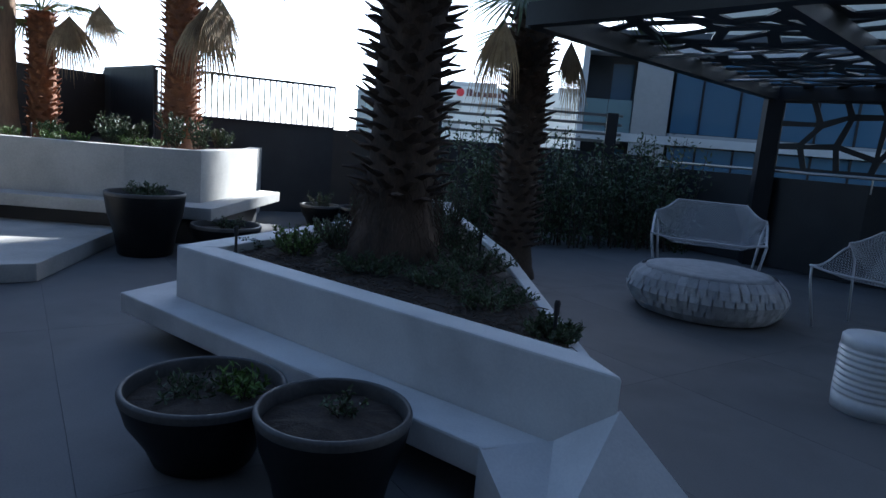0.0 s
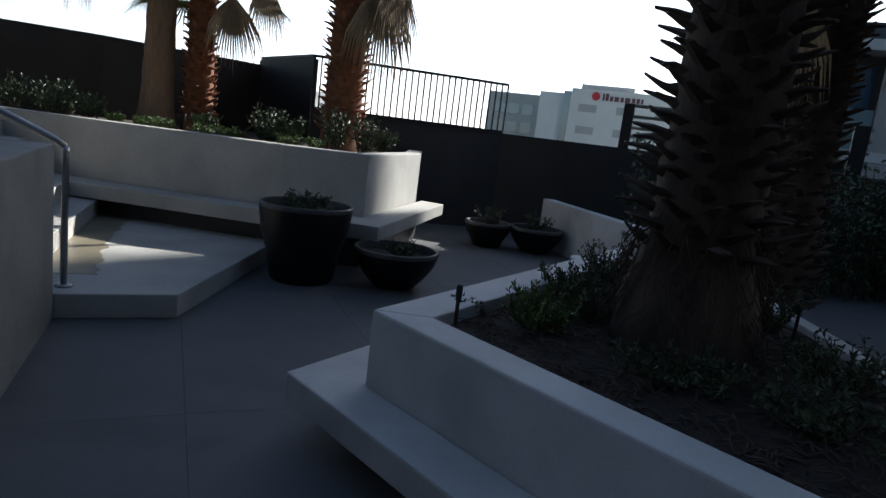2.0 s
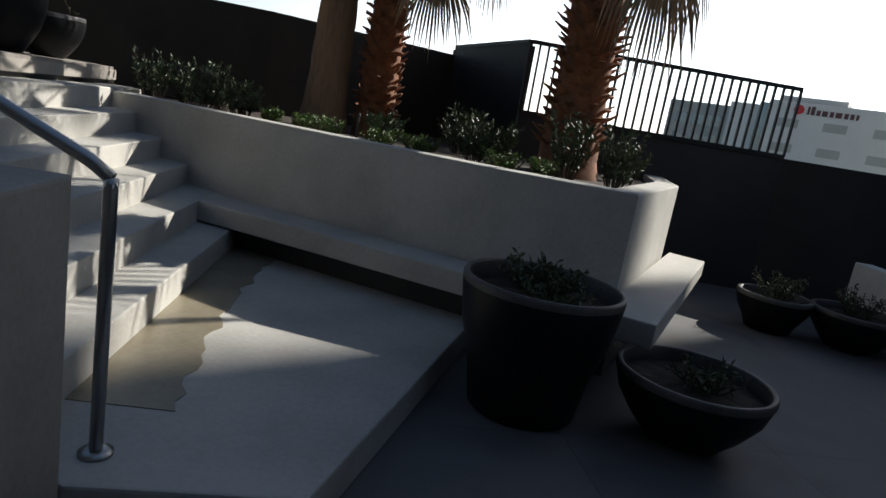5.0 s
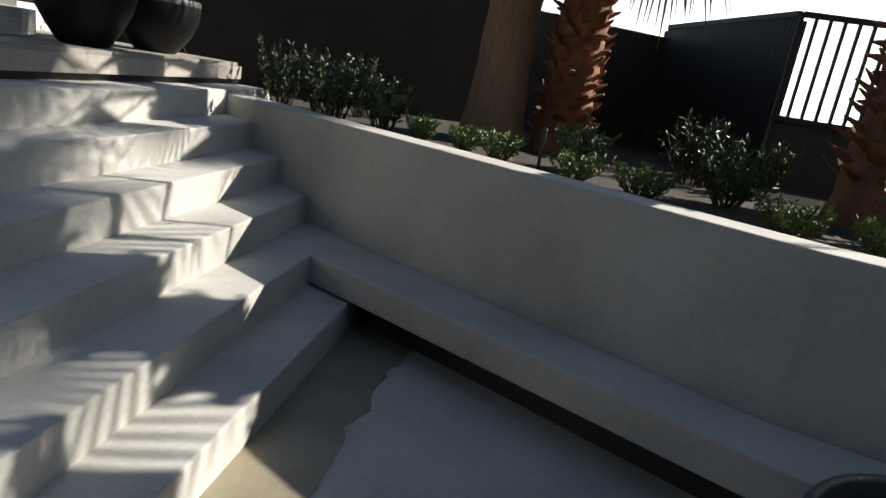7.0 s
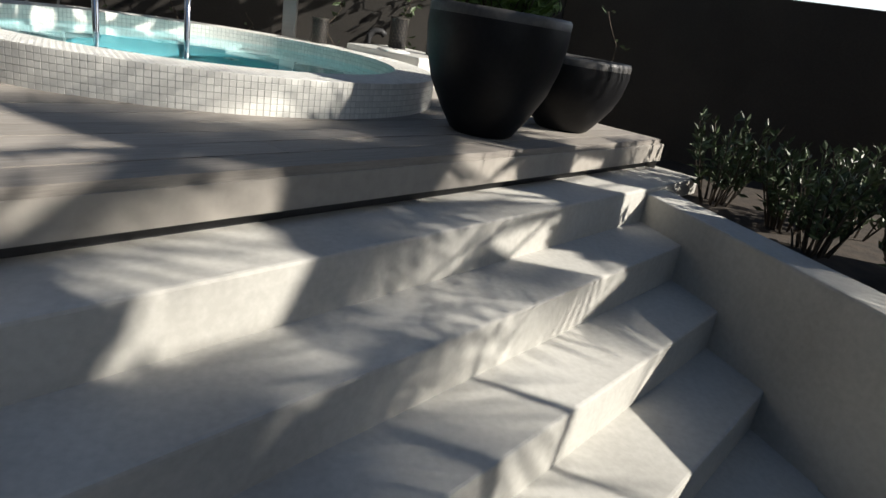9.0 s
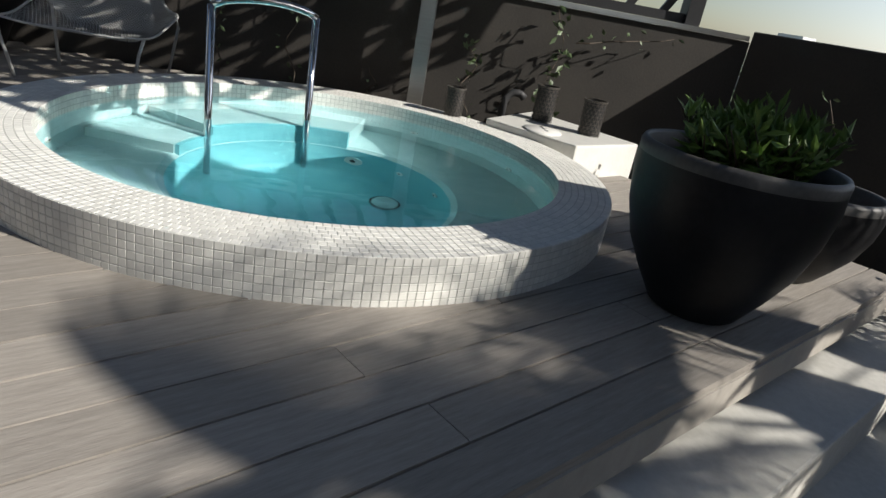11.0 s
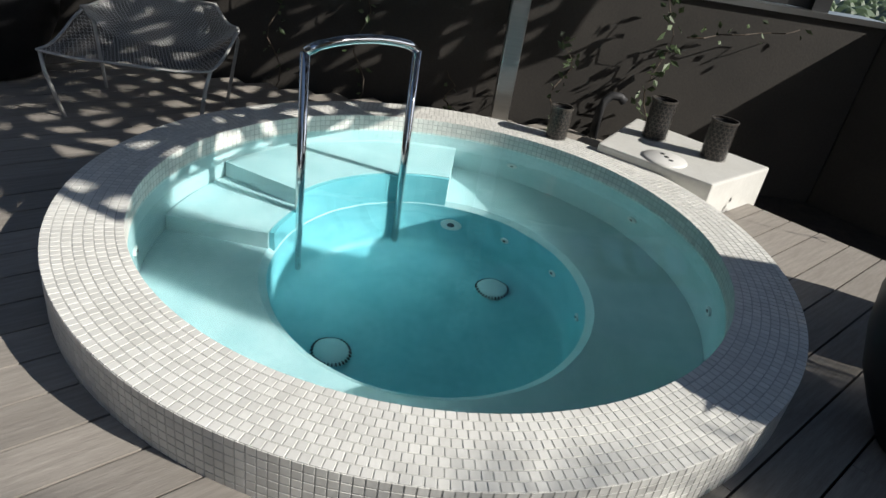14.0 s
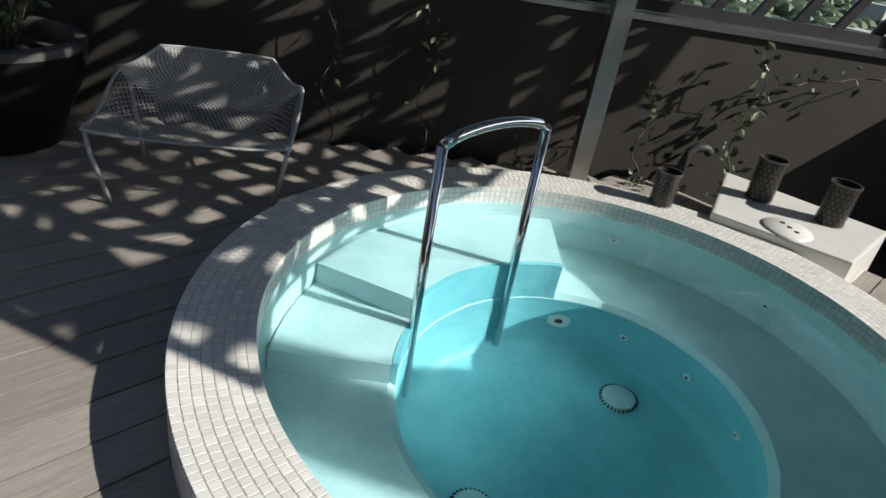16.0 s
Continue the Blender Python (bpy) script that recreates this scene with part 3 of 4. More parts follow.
def egg(R_, h, r0):
    return [(0.0, 0.0), (r0, 0.0), (r0 + 0.02, 0.012), (R_ * 0.66, h * 0.2), (R_ * 0.84, h * 0.4), (R_ * 0.95, h * 0.62), (R_, h * 0.84), (R_ * 0.985, h)]


def bowl(R_, h, r0):
    return [(0.0, 0.0), (r0, 0.0), (r0 + 0.04, 0.015), (R_ * 0.72, h * 0.3), (R_ * 0.92, h * 0.62), (R_, h * 0.92), (R_, h)]


p = pot("plant_pot", "deep graphite round pot with nearly bare dark soil", 0.115, 3.37, 0, tall(0.315, 0.42, 0.20), 0.288, 0.37)
shrub(p, 0.02, 0.06, 0.36, 0.10, 0.12, 14, 8, 0.035, LEAF)
p = pot("plant_pot", "graphite bowl pot with small green succulents", -0.56, 3.55, 0, bowl(0.36, 0.35, 0.18), 0.330, 0.30)
shrub(p, 0.14, 0.05, 0.28, 0.15, 0.13, 22, 12, 0.045, LEAF_B)
shrub(p, -0.08, -0.02, 0.28, 0.10, 0.18, 26, 10, 0.035, LEAF)
p = pot("plant_pot", "large graphite pot with low grey-green plants beside the landing", -3.62, 7.42, 0, tall(0.42, 0.70, 0.27), 0.385, 0.62)
shrub(p, -0.05, 0.05, 0.60, 0.20, 0.24, 46, 12, 0.05, LEAF)
shrub(p, 0.12, -0.08, 0.60, 0.14, 0.22, 30, 12, 0.04, LEAF)
p = pot("plant_pot", "graphite bowl pot with small plants on the terrace floor", -2.88, 7.86, 0, bowl(0.40, 0.36, 0.16), 0.365, 0.30)
shrub(p, 0.05, 0.0, 0.29, 0.16, 0.22, 30, 10, 0.045, LEAF)
p = pot("plant_pot", "tall glossy graphite pot with bright green foliage on the deck", -7.99, 6.525, DECK_Z, egg(0.298, 0.50, 0.12), 0.268, 0.45)
shrub(p, 0.02, 0.02, 0.43, 0.19, 0.25, 110, 18, 0.075, LEAF_B, upright=0.9, width=0.28)
p = pot("plant_pot", "round graphite pot behind the taller deck pot", -8.50, 7.06, DECK_Z, egg(0.285, 0.36, 0.12), 0.25, 0.31)
p = pot("plant_pot", "dark round pot in deep shade behind the lounge chair", -10.05, 2.75, DECK_Z, bowl(0.36, 0.46, 0.18), 0.30, 0.40)
shrub(p, 0.0, 0.0, 0.38, 0.4, 0.25, 20, 10, 0.07, LEAF)
for x, y, r in ((-2.3, 11.2, 0.38), (-2.95, 11.0, 0.33)):
    p = pot("plant_pot", "dark bowl pot in the shade by the fence", x, y, 0, bowl(r, 0.34, 0.16), r - 0.05, 0.29)
    shrub(p, 0, 0, 0.28, 0.3, 0.25, 30, 10, 0.05, LEAF)

# ---- lounge chairs ----
def lounge_chair(name, label, mat, x, y, z, turn):
    """Open mesh armchair that faces +x, on four thin legs."""
    ob = thing(name, label, "lounge chair", x, y, z, turn, group="mesh lounge chairs")
    W2, n, m = 0.36, 40, 52
    def shell(u, v):
        s = 2 * u - 1
        if v < 0.45:
            f = v / 0.45
            px, pz = 0.30 - 0.52 * f, 0.40 - 0.045 * math.sin(f * math.pi) - 0.03 * f
        else:
            f = (v - 0.45) / 0.55
            px, pz = -0.22 - 0.13 * f, 0.37 + 0.30 * f
        wide = W2 * (1 - 0.34 * max(0, (v - 0.62) / 0.38) ** 1.3)
        lift = max(0.0, abs(s) - 0.62) / 0.38
        arm = 0.17 * lift ** 1.2 * math.exp(-((v - 0.42) / 0.30) ** 2)
        px += 0.10 * lift * math.exp(-((v - 0.75) / 0.25) ** 2)
        return V(px, s * (wide + 0.02 * lift * math.exp(-((v - 0.4) / 0.3) ** 2)), pz + arm)
    bm = bmesh.new()
    g = [[bm.verts.new(shell((i + 0.5 * (j % 2)) / (n + 0.5), j / m)) for i in range(n + 1)] for j in range(m + 1)]
    for j in range(m):
        for i in range(n):
            if j % 2 == 0:
                bm.faces.new((g[j][i], g[j][i + 1], g[j + 1][i]))
                bm.faces.new((g[j][i + 1], g[j + 1][i + 1], g[j + 1][i]))
            else:
                bm.faces.new((g[j][i], g[j + 1][i + 1], g[j + 1][i]))
                bm.faces.new((g[j][i], g[j][i + 1], g[j + 1][i + 1]))
    bm.normal_update()
    bmesh.ops.inset_individual(bm, faces=list(bm.faces), thickness=0.0030)
    small = [f for f in bm.faces if len(f.verts) == 3]
    bmesh.ops.delete(bm, geom=small, context="FACES_ONLY")
    part("mesh_shell", bm, mat, ob, "fine open metal mesh seat and back")
    edge = [shell(0, k / 30) for k in range(31)] + [shell(k / 20, 1) for k in range(1, 20)] + [shell(1, 1 - k / 30) for k in range(31)] + [shell(1 - k / 20, 0) for k in range(1, 21)]
    part("edge_rod", tube(edge, 0.008, 7), mat, ob, smooth=True)
    for sy in (-1, 1):
        part("front_leg", tube([shell(0.5 + 0.5 * sy, 0.02), (0.30, sy * 0.345, 0.30), (0.27, sy * 0.30, 0)], 0.009, 8), mat, ob, smooth=True)
        part("rear_leg", tube([shell(0.5 + 0.5 * sy, 0.62), (-0.27, sy * 0.36, 0.45), (-0.22, sy * 0.31, 0)], 0.009, 8), mat, ob, smooth=True)
    return ob


lounge_chair("lounge_chair", "grey powder-coated open-mesh lounge chair on the deck", GREY_METAL, -9.84, 3.665, DECK_Z, 4).scale = (1.0, 1.0, 0.72)
lounge_chair("lounge_chair", "pale open-mesh lounge chair behind the round ottoman", WHITE_METAL, 2.78, 9.35, 0, -102).scale = (1.5, 1.75, 1.55)
lounge_chair("lounge_chair", "pale open-mesh lounge chair beside the ribbed stool", WHITE_METAL, 4.15, 7.75, 0, -140).scale = (1.4, 1.55, 1.45)

ott = thing("ottoman", "round pale woven-strap ottoman table", "ottoman", 2.52, 7.95, 0)
def ott_r(z):
    return 0.58 + 0.20 * math.sin(math.pi * min(1, max(0, (z + 0.05) / 0.56))) 
part("core", lathe([(0.0, 0.0), (0.60, 0.0)] + [(ott_r(0.04 * k) - 0.02, 0.04 * k) for k in range(1, 11)] + [(0.0, 0.44)], 60), WICKER, ott, smooth=True)
part("top", lathe([(0.62, 0.41), (0.62, 0.445), (0.55, 0.462), (0.0, 0.468)], 60), WICKER, ott, "flat pale top", smooth=True)
for row in range(3):
    for k in range(48):
        a = 2 * math.pi * (k + 0.5 * (row % 2)) / 48
        w, sd = V(math.cos(a), math.sin(a)), V(-math.sin(a), math.cos(a)) * rng.uniform(0.036, 0.044)
        z0, z1 = 0.02 + row * 0.135, 0.02 + row * 0.135 + 0.15
        bm = bmesh.new()
        o = rng.uniform(0.0, 0.014)
        rows = [[bm.verts.new(w * (ott_r(zz) + o + d) + s * sd + V(0, 0, zz)) for s in (-1, 1)] for zz, d in ((z0, 0.004), ((z0 + z1) / 2, 0.012), (z1, 0.0))]
        for q, r_ in zip(rows, rows[1:]):
            bm.faces.new((q[0], q[1], r_[1], r_[0]))
        part("strap", bm, WICKER, ott)

def ribbed_stool(x, y, label, size=1.12):
    ob = thing("ribbed_stool", label, "stool", x, y, 0, group="ribbed stools")
    ob.scale = (size, size, size)
    prof = [(0.0, 0.0), (0.19, 0.0), (0.195, 0.09)]
    for k in range(8):
        z = 0.09 + k * 0.036
        prof += [(0.176, z + 0.004), (0.196, z + 0.016), (0.196, z + 0.028), (0.176, z + 0.036)]
    prof += [(0.19, 0.385), (0.19, 0.435), (0.175, 0.45), (0.0, 0.452)]
    part("drum", lathe(prof, 48), CERAMIC, ob, smooth=True)
ribbed_stool(3.06, 5.50, "white ribbed ceramic drum stool")
ribbed_stool(-1.36, 9.45, "white ribbed ceramic drum stool by the low wall", 0.75)

# ---- palms ----
def fan_leaf(parent, base, way, stalk, blade, mat, n=22, spread=150, droop=0.5, name="frond"):
    """A stalk with a pleated fan of narrow blades."""
    bm = bmesh.new()
    way = way.normalized()
    hub = base + way * stalk + V(0, 0, -droop * 0.25 * stalk)
    tube([base, (base + hub) / 2 + V(0, 0, 0.10 * stalk), hub], 0.012, 5, bm, 0.6)
    side = way.cross(V(0, 0, 1))
    side = side.normalized() if side.length > 0.05 else V(1, 0, 0)
    head = (way + V(0, 0, -droop)).normalized()
    for k in range(n):
        a = radians(-spread / 2 + spread * k / (n - 1))
        d = (head * math.cos(a) + side * math.sin(a)).normalized()
        L = blade * rng.uniform(0.85, 1.05) * (0.75 + 0.25 * math.cos(a))
        pts = [hub, hub + d * L * 0.5 + V(0, 0, -droop * 0.08 * L), hub + d * L * 0.8 + V(0, 0, -droop * 0.28 * L), hub + d * L * rng.uniform(0.92, 1.0) + V(rng.uniform(-1, 1), rng.uniform(-1, 1), 0) * 0.03 + V(0, 0, -droop * 0.6 * L)]
        up = d.cross(side.cross(d) if side.cross(d).length > 0.01 else V(0, 0, 1)).normalized()
        wd = [0.006, 0.014 * blade / 0.6, 0.010 * blade / 0.6, 0.001]
        rows = []
        for p_, w_ in zip(pts, wd):
            rows.append([bm.verts.new(p_ - up * w_), bm.verts.new(p_ + head.cross(side).normalized() * w_ * 0.5), bm.verts.new(p_ + up * w_)])
        for q, r_ in zip(rows, rows[1:]):
            bm.faces.new((q[0], q[1], r_[1], r_[0]))
            bm.faces.new((q[1], q[2], r_[2], r_[1]))
    return part(name, bm, mat, parent)


def rough(bm, d):
    for v in bm.verts:
        q = V(v.co.x, v.co.y)
        v.co += q.normalized() * d * noise.noise(V(v.co.x * 9, v.co.y * 9, v.co.z * 4))
    return bm


def palm(label, x, y, z, h, r0, r1, mat, lean=(0, 0), stub=0.10, stub_z=0.2, crown=16, size=0.75, dead=(), skirt=0.0):
    ob = thing("palm_tree", label, "palm tree", x, y, z)
    rows, n = 46, 28
    bm = bmesh.new()
    rings = []
    for k in range(rows + 1):
        f = k / rows
        r = r1 + (r0 - r1) * math.exp(-f * h / 0.35) + 0.005 * math.sin(k * 2.2)
        c = V(lean[0] * f, lean[1] * f, f * h)
        ring = []
        for i in range(n):
            a = 2 * math.pi * i / n
            q = V(math.cos(a), math.sin(a))
            rr = r * (1 + 0.09 * noise.noise(V(q.x * 2.2, q.y * 2.2, f * h * 3 + x)))
            ring.append(bm.verts.new(c + q * rr))
        rings.append(ring)
    for a, b in zip(rings, rings[1:]):
        for i in range(n):
            bm.faces.new((a[i], a[(i + 1) % n], b[(i + 1) % n], b[i]))
    bm.faces.new(rings[-1])
    part("trunk", bm, mat, ob, smooth=True)
    if stub:
        bs = bmesh.new()
        zz, k = stub_z, 0
        while zz < h - 0.02:
            f = zz / h
            r = r1 + (r0 - r1) * math.exp(-f * h / 0.35)
            for i in range(9):
                a = 2 * math.pi * (i + 0.5 * (k % 2) + rng.uniform(-0.12, 0.12)) / 9
                q, sd = V(math.cos(a), math.sin(a)), V(-math.sin(a), math.cos(a))
                c = V(lean[0] * f, lean[1] * f, zz + rng.uniform(-0.02, 0.02))
                L = stub * rng.uniform(0.6, 1.25)
                w = 0.045 * rng.uniform(0.7, 1.2)
                base, midp, tip = c + q * (r - 0.03), c + q * (r + L * 0.45) + V(0, 0, 0.035), c + q * (r + L) + V(0, 0, rng.uniform(0.03, 0.09))
                sec = []
                for p_, ww, t_ in ((base, w * 1.5, 0.03), (midp, w, 0.018), (tip, w * 0.55, 0.008)):
                    sec.append([bs.verts.new(p_ + sd * ww), bs.verts.new(p_ + V(0, 0, t_)), bs.verts.new(p_ - sd * ww), bs.verts.new(p_ - V(0, 0, t_))])
                for s0, s1 in zip(sec, sec[1:]):
                    for j in range(4):
                        bs.faces.new((s0[j], s0[(j + 1) % 4], s1[(j + 1) % 4], s1[j]))
                bs.faces.new(sec[-1])
            zz += 0.085
            k += 1
        part("leaf_base_stubble", bs, mat, ob, "cut leaf-base stubs ringing the trunk")["kind"] = "stuff"
    if skirt:
        part("bark_collar", rough(lathe([(r0 + 0.02, 0.0), (r0 + 0.01, skirt * 0.3), (r0 - 0.01, skirt * 0.6), (r0 - 0.03, skirt * 0.85), (r0 - 0.05, skirt), (r0 - 0.08, skirt + 0.1), (r0 - 0.12, skirt + 0.16)], 40), 0.03), TRUNK, ob, "matted brown lower bark", smooth=True)
    if skirt:
        bf = bmesh.new()
        for k in range(260):
            a = rng.uniform(0, 2 * math.pi)
            q, sd = V(math.cos(a), math.sin(a)), V(-math.sin(a), math.cos(a)) * rng.uniform(-0.12, 0.12)
            z0, L = rng.uniform(0.15, skirt + 0.35), rng.uniform(0.1, 0.3)
            rr = r0 - 0.02 - 0.12 * max(0.0, z0 - skirt * 0.6)
            tube([q * rr + V(0, 0, z0), q * (rr + rng.uniform(0.02, 0.08)) + sd * 0.5 + V(0, 0, z0 - L * 0.5), q * (rr + rng.uniform(0.0, 0.10)) + sd + V(0, 0, max(0.06, z0 - L))], 0.004, 4, bf, 0.5)
        part("bark_fibre", bf, TRUNK, ob, "loose shaggy bark fibre")["kind"] = "stuff"
    top = V(lean[0], lean[1], h)
    for k in range(crown):
        a = 2.4 * k
        el = rng.uniform(-0.25, 1.1)
        w = V(math.cos(a) * math.cos(el), math.sin(a) * math.cos(el), math.sin(el))
        fan_leaf(ob, top + w * 0.05, w, size * rng.uniform(0.7, 1.0), size * rng.uniform(0.8, 1.05), FROND, droop=0.35)
    for dx, dy, dz, bl in dead:
        hub = V(dx - x, dy - y, dz - z)
        wv = hub - top
        bmx = bmesh.new()
        foot = V(lean[0], lean[1], min(h, hub.z + 0.9))
        tube([foot, foot.lerp(hub, 0.5) + V(0, 0, 0.16), hub], 0.010, 5, bmx, 0.6)
        part("dead_stalk", bmx, DEAD, ob, "dry arching frond stalk")
        fan_leaf(ob, hub, V(wv.x, wv.y, -1.6 * abs(wv.length)), 0.03, bl, DEAD, n=26, spread=95, droop=0.9, name="dead_frond")
    return ob


palm("fan palm with smooth grey and orange trunk in the raised bed", -7.13, 9.07, SOIL_Z, 5.3, 0.255, 0.178, TRUNK_GREY, lean=(0.14, 0.0), stub=0, crown=16, size=0.95,
     dead=((-7.75, 8.35, 3.45, 0.75), (-7.3, 8.2, 3.2, 0.6)))
palm("short fan palm with red stubby leaf bases in the raised bed", -6.80, 9.48, SOIL_Z, 1.82, 0.225, 0.165, TRUNK_RED, stub=0.07, stub_z=0.15, crown=13, size=0.62,
     dead=((-5.93, 9.0, 2.83, 0.62), (-5.55, 9.1, 3.0, 0.5)))
palm("stout fan palm with ragged brown leaf bases", -4.71, 9.75, SOIL_Z, 3.2, 0.30, 0.215, TRUNK_RED, stub=0.10, stub_z=0.25, crown=22, size=1.0,
     dead=((-4.15, 9.45, 3.15, 0.85), (-4.05, 9.6, 3.3, 0.7)))
palm("large shaded fan palm in the middle planter", -0.34, 5.92, 0.52, 3.6, 0.36, 0.25, TRUNK, lean=(0.05, 0.03), stub=0.16, stub_z=0.55, crown=18, size=0.95, skirt=0.38)
palm("shaded fan palm beside the hedge", 0.42, 8.6, 0.0, 3.35, 0.30, 0.22, TRUNK, stub=0.11, stub_z=0.4, crown=16, size=0.9,
     dead=((0.12, 8.3, 2.95, 0.75), (0.85, 8.35, 2.75, 0.6)))

# ---- shrubs in the beds ----
def bush(label, x, y, z, h, r, stems, leaves, size, mat=None, upright=0.6):
    ob = thing("shrub", label, "shrub", x, y, z)
    shrub(ob, 0, 0, 0, h, r, stems, leaves, size, mat or LEAF, upright=upright)


for x, y, h, r in ((-8.35, 7.95, 0.42, 0.24), (-7.95, 8.1, 0.36, 0.22), (-7.62, 8.0, 0.44, 0.22), (-7.28, 8.2, 0.33, 0.2), (-8.0, 8.5, 0.4, 0.24), (-6.0, 8.75, 0.24, 0.2), (-5.75, 9.6, 0.40, 0.28), (-5.4, 9.7, 0.34, 0.22),
                   (-5.2, 9.0, 0.26, 0.2), (-4.42, 9.15, 0.48, 0.22), (-3.98, 9.05, 0.40, 0.2), (-6.0, 10.0, 0.4, 0.25), (-4.35, 10.3, 0.3, 0.2)):
    bush("small-leaved dark green shrub in the raised bed", x, y, SOIL_Z, h * 1.12, r, 22, 26, 0.058, upright=1.0)
for x, y, r in ((-7.0, 8.32, 0.14), (-6.35, 8.42, 0.16), (-5.85, 8.5, 0.2), (-5.45, 8.55, 0.18), (-4.75, 8.7, 0.2), (-4.4, 8.72, 0.14), (-6.6, 8.35, 0.12)):
    bush("bright green feathery ground cover", x, y, SOIL_Z, 0.16, r, 36, 22, 0.032, LEAF_B)
for x, y, h, r, mt in ((-1.0, 5.55, 0.22, 0.22, LEAF_B), (-0.75, 5.95, 0.26, 0.25, LEAF), (-1.0, 6.35, 0.2, 0.2, LEAF), (-0.85, 6.9, 0.3, 0.22, LEAF), (0.2, 5.1, 0.14, 0.3, LEAF), (0.55, 4.7, 0.12, 0.28, LEAF), (0.35, 5.7, 0.2, 0.28, LEAF),
                       (0.1, 6.6, 0.26, 0.26, LEAF), (0.95, 4.15, 0.12, 0.14, LEAF), (-0.6, 7.6, 0.34, 0.28, LEAF), (-0.3, 8.3, 0.4, 0.28, LEAF), (-1.38, 5.5, 0.08, 0.08, LEAF), (-0.35, 5.25, 0.12, 0.28, LEAF), (-0.4, 6.9, 0.25, 0.3, LEAF)):
    bush("low straggling dark ground cover in the planter", x, y, 0.57, h * 1.1, r * 1.15, 48, 20, 0.038, mt)
dry = bmesh.new()
for k in range(1500):
    f = rng.random()
    q = V(-1.35, 5.15).lerp(V(1.05, 3.9), f).lerp(V(-0.4, 8.8), rng.random() ** 1.6)
    d = any_way()
    d.z *= 0.25
    tube([(q.x, q.y, 0.60), (q.x + d.x * 0.07, q.y + d.y * 0.07, 0.615 + abs(d.z) * 0.05), (q.x + d.x * 0.15, q.y + d.y * 0.15, 0.60)], rng.uniform(0.002, 0.0045), 4, dry)
solo("dry_twigs", dry, STEM, "dry twigs and leaf litter strewn on the planter soil", "leaf litter", kind="stuff")
for x, y, z in ((-1.33, 5.22, 0.57), (0.96, 4.12, 0.57), (0.28, 6.55, 0.57), (-6.1, 8.5, SOIL_Z)):
    ob = thing("garden_light", "short black garden spike light", "garden light", x, y, z)
    part("spike", tube([(0, 0, -0.05), (0, 0, 0.17)], 0.010, 8), DARK, ob)
    part("head", lathe([(0.0, 0.16), (0.014, 0.16), (0.016, 0.22), (0.012, 0.235), (0.0, 0.237)], 14), DARK, ob)
hedge = thing("hedge", "dense dark green hedge in deep shade along the fence", "hedge")
bl, bs = bmesh.new(), bmesh.new()
for k in range(150):
    f = rng.random()
    foot = V(-0.9, 11.0).lerp(V(3.0, 12.9), f) + V(rng.uniform(-0.5, 0.5), rng.uniform(-0.45, 0.5))
    tip = foot + V(rng.uniform(-0.2, 0.2), rng.uniform(-0.3, 0.2), rng.uniform(1.0, 1.95))
    tube([foot, (foot + tip) / 2, tip], 0.012, 4, bs, 0.4)
    for j in range(70):
        g_ = rng.random() ** 0.8
        w = any_way(0.2)
        leaf(bl, foot.lerp(tip, g_) + any_way() * rng.uniform(0, 0.22), w, w.cross(any_way()).normalized(), rng.uniform(0.06, 0.12), 0.04)
part("branch_work", bs, STEM, hedge)
part("foliage", bl, LEAF, hedge)

# ---- climbing plants and cans by the spa ----
def can(x, y, z, h, r, label):
    ob = thing("perforated_can", label, "lantern", x, y, z, group="perforated cans")
    bm = bmesh.new()
    n, m = 16, 9
    g = [[bm.verts.new((r * math.cos(2 * math.pi * (i + 0.5 * (j % 2)) / n), r * math.sin(2 * math.pi * (i + 0.5 * (j % 2)) / n), h * j / m)) for i in range(n)] for j in range(m + 1)]
    for j in range(m):
        for i in range(n):
            k = (i + 1) % n
            if j % 2 == 0:
                bm.faces.new((g[j][i], g[j][k], g[j + 1][i])), bm.faces.new((g[j][k], g[j + 1][k], g[j + 1][i]))
            else:
                bm.faces.new((g[j][i], g[j + 1][k], g[j + 1][i])), bm.faces.new((g[j][i], g[j][k], g[j + 1][k]))
    bm.normal_update()
    bmesh.ops.inset_individual(bm, faces=list(bm.faces), thickness=0.0030)
    bmesh.ops.delete(bm, geom=[f for f in bm.faces if len(f.verts) == 3], context="FACES_ONLY")
    part("shell", bm, CAN, ob, "cut-out leaf pattern metal")
    part("liner", lathe([(0.0, 0.004), (r - 0.006, 0.004), (r - 0.006, h - 0.01)], 24), DARK, ob)
    part("lip", lathe([(r - 0.004, h - 0.012), (r + 0.003, h - 0.010), (r + 0.003, h), (r - 0.004, h)], 28), CAN, ob)


can(-9.88, 5.71, RIM_Z, 0.165, 0.055, "small bronze cut-out metal can on the spa rim")
can(-10.0, 6.25, 1.545, 0.21, 0.065, "bronze cut-out metal can on the tiled ledge")
can(-9.80, 6.50, 1.545, 0.20, 0.065, "bronze cut-out metal can on the ledge edge")
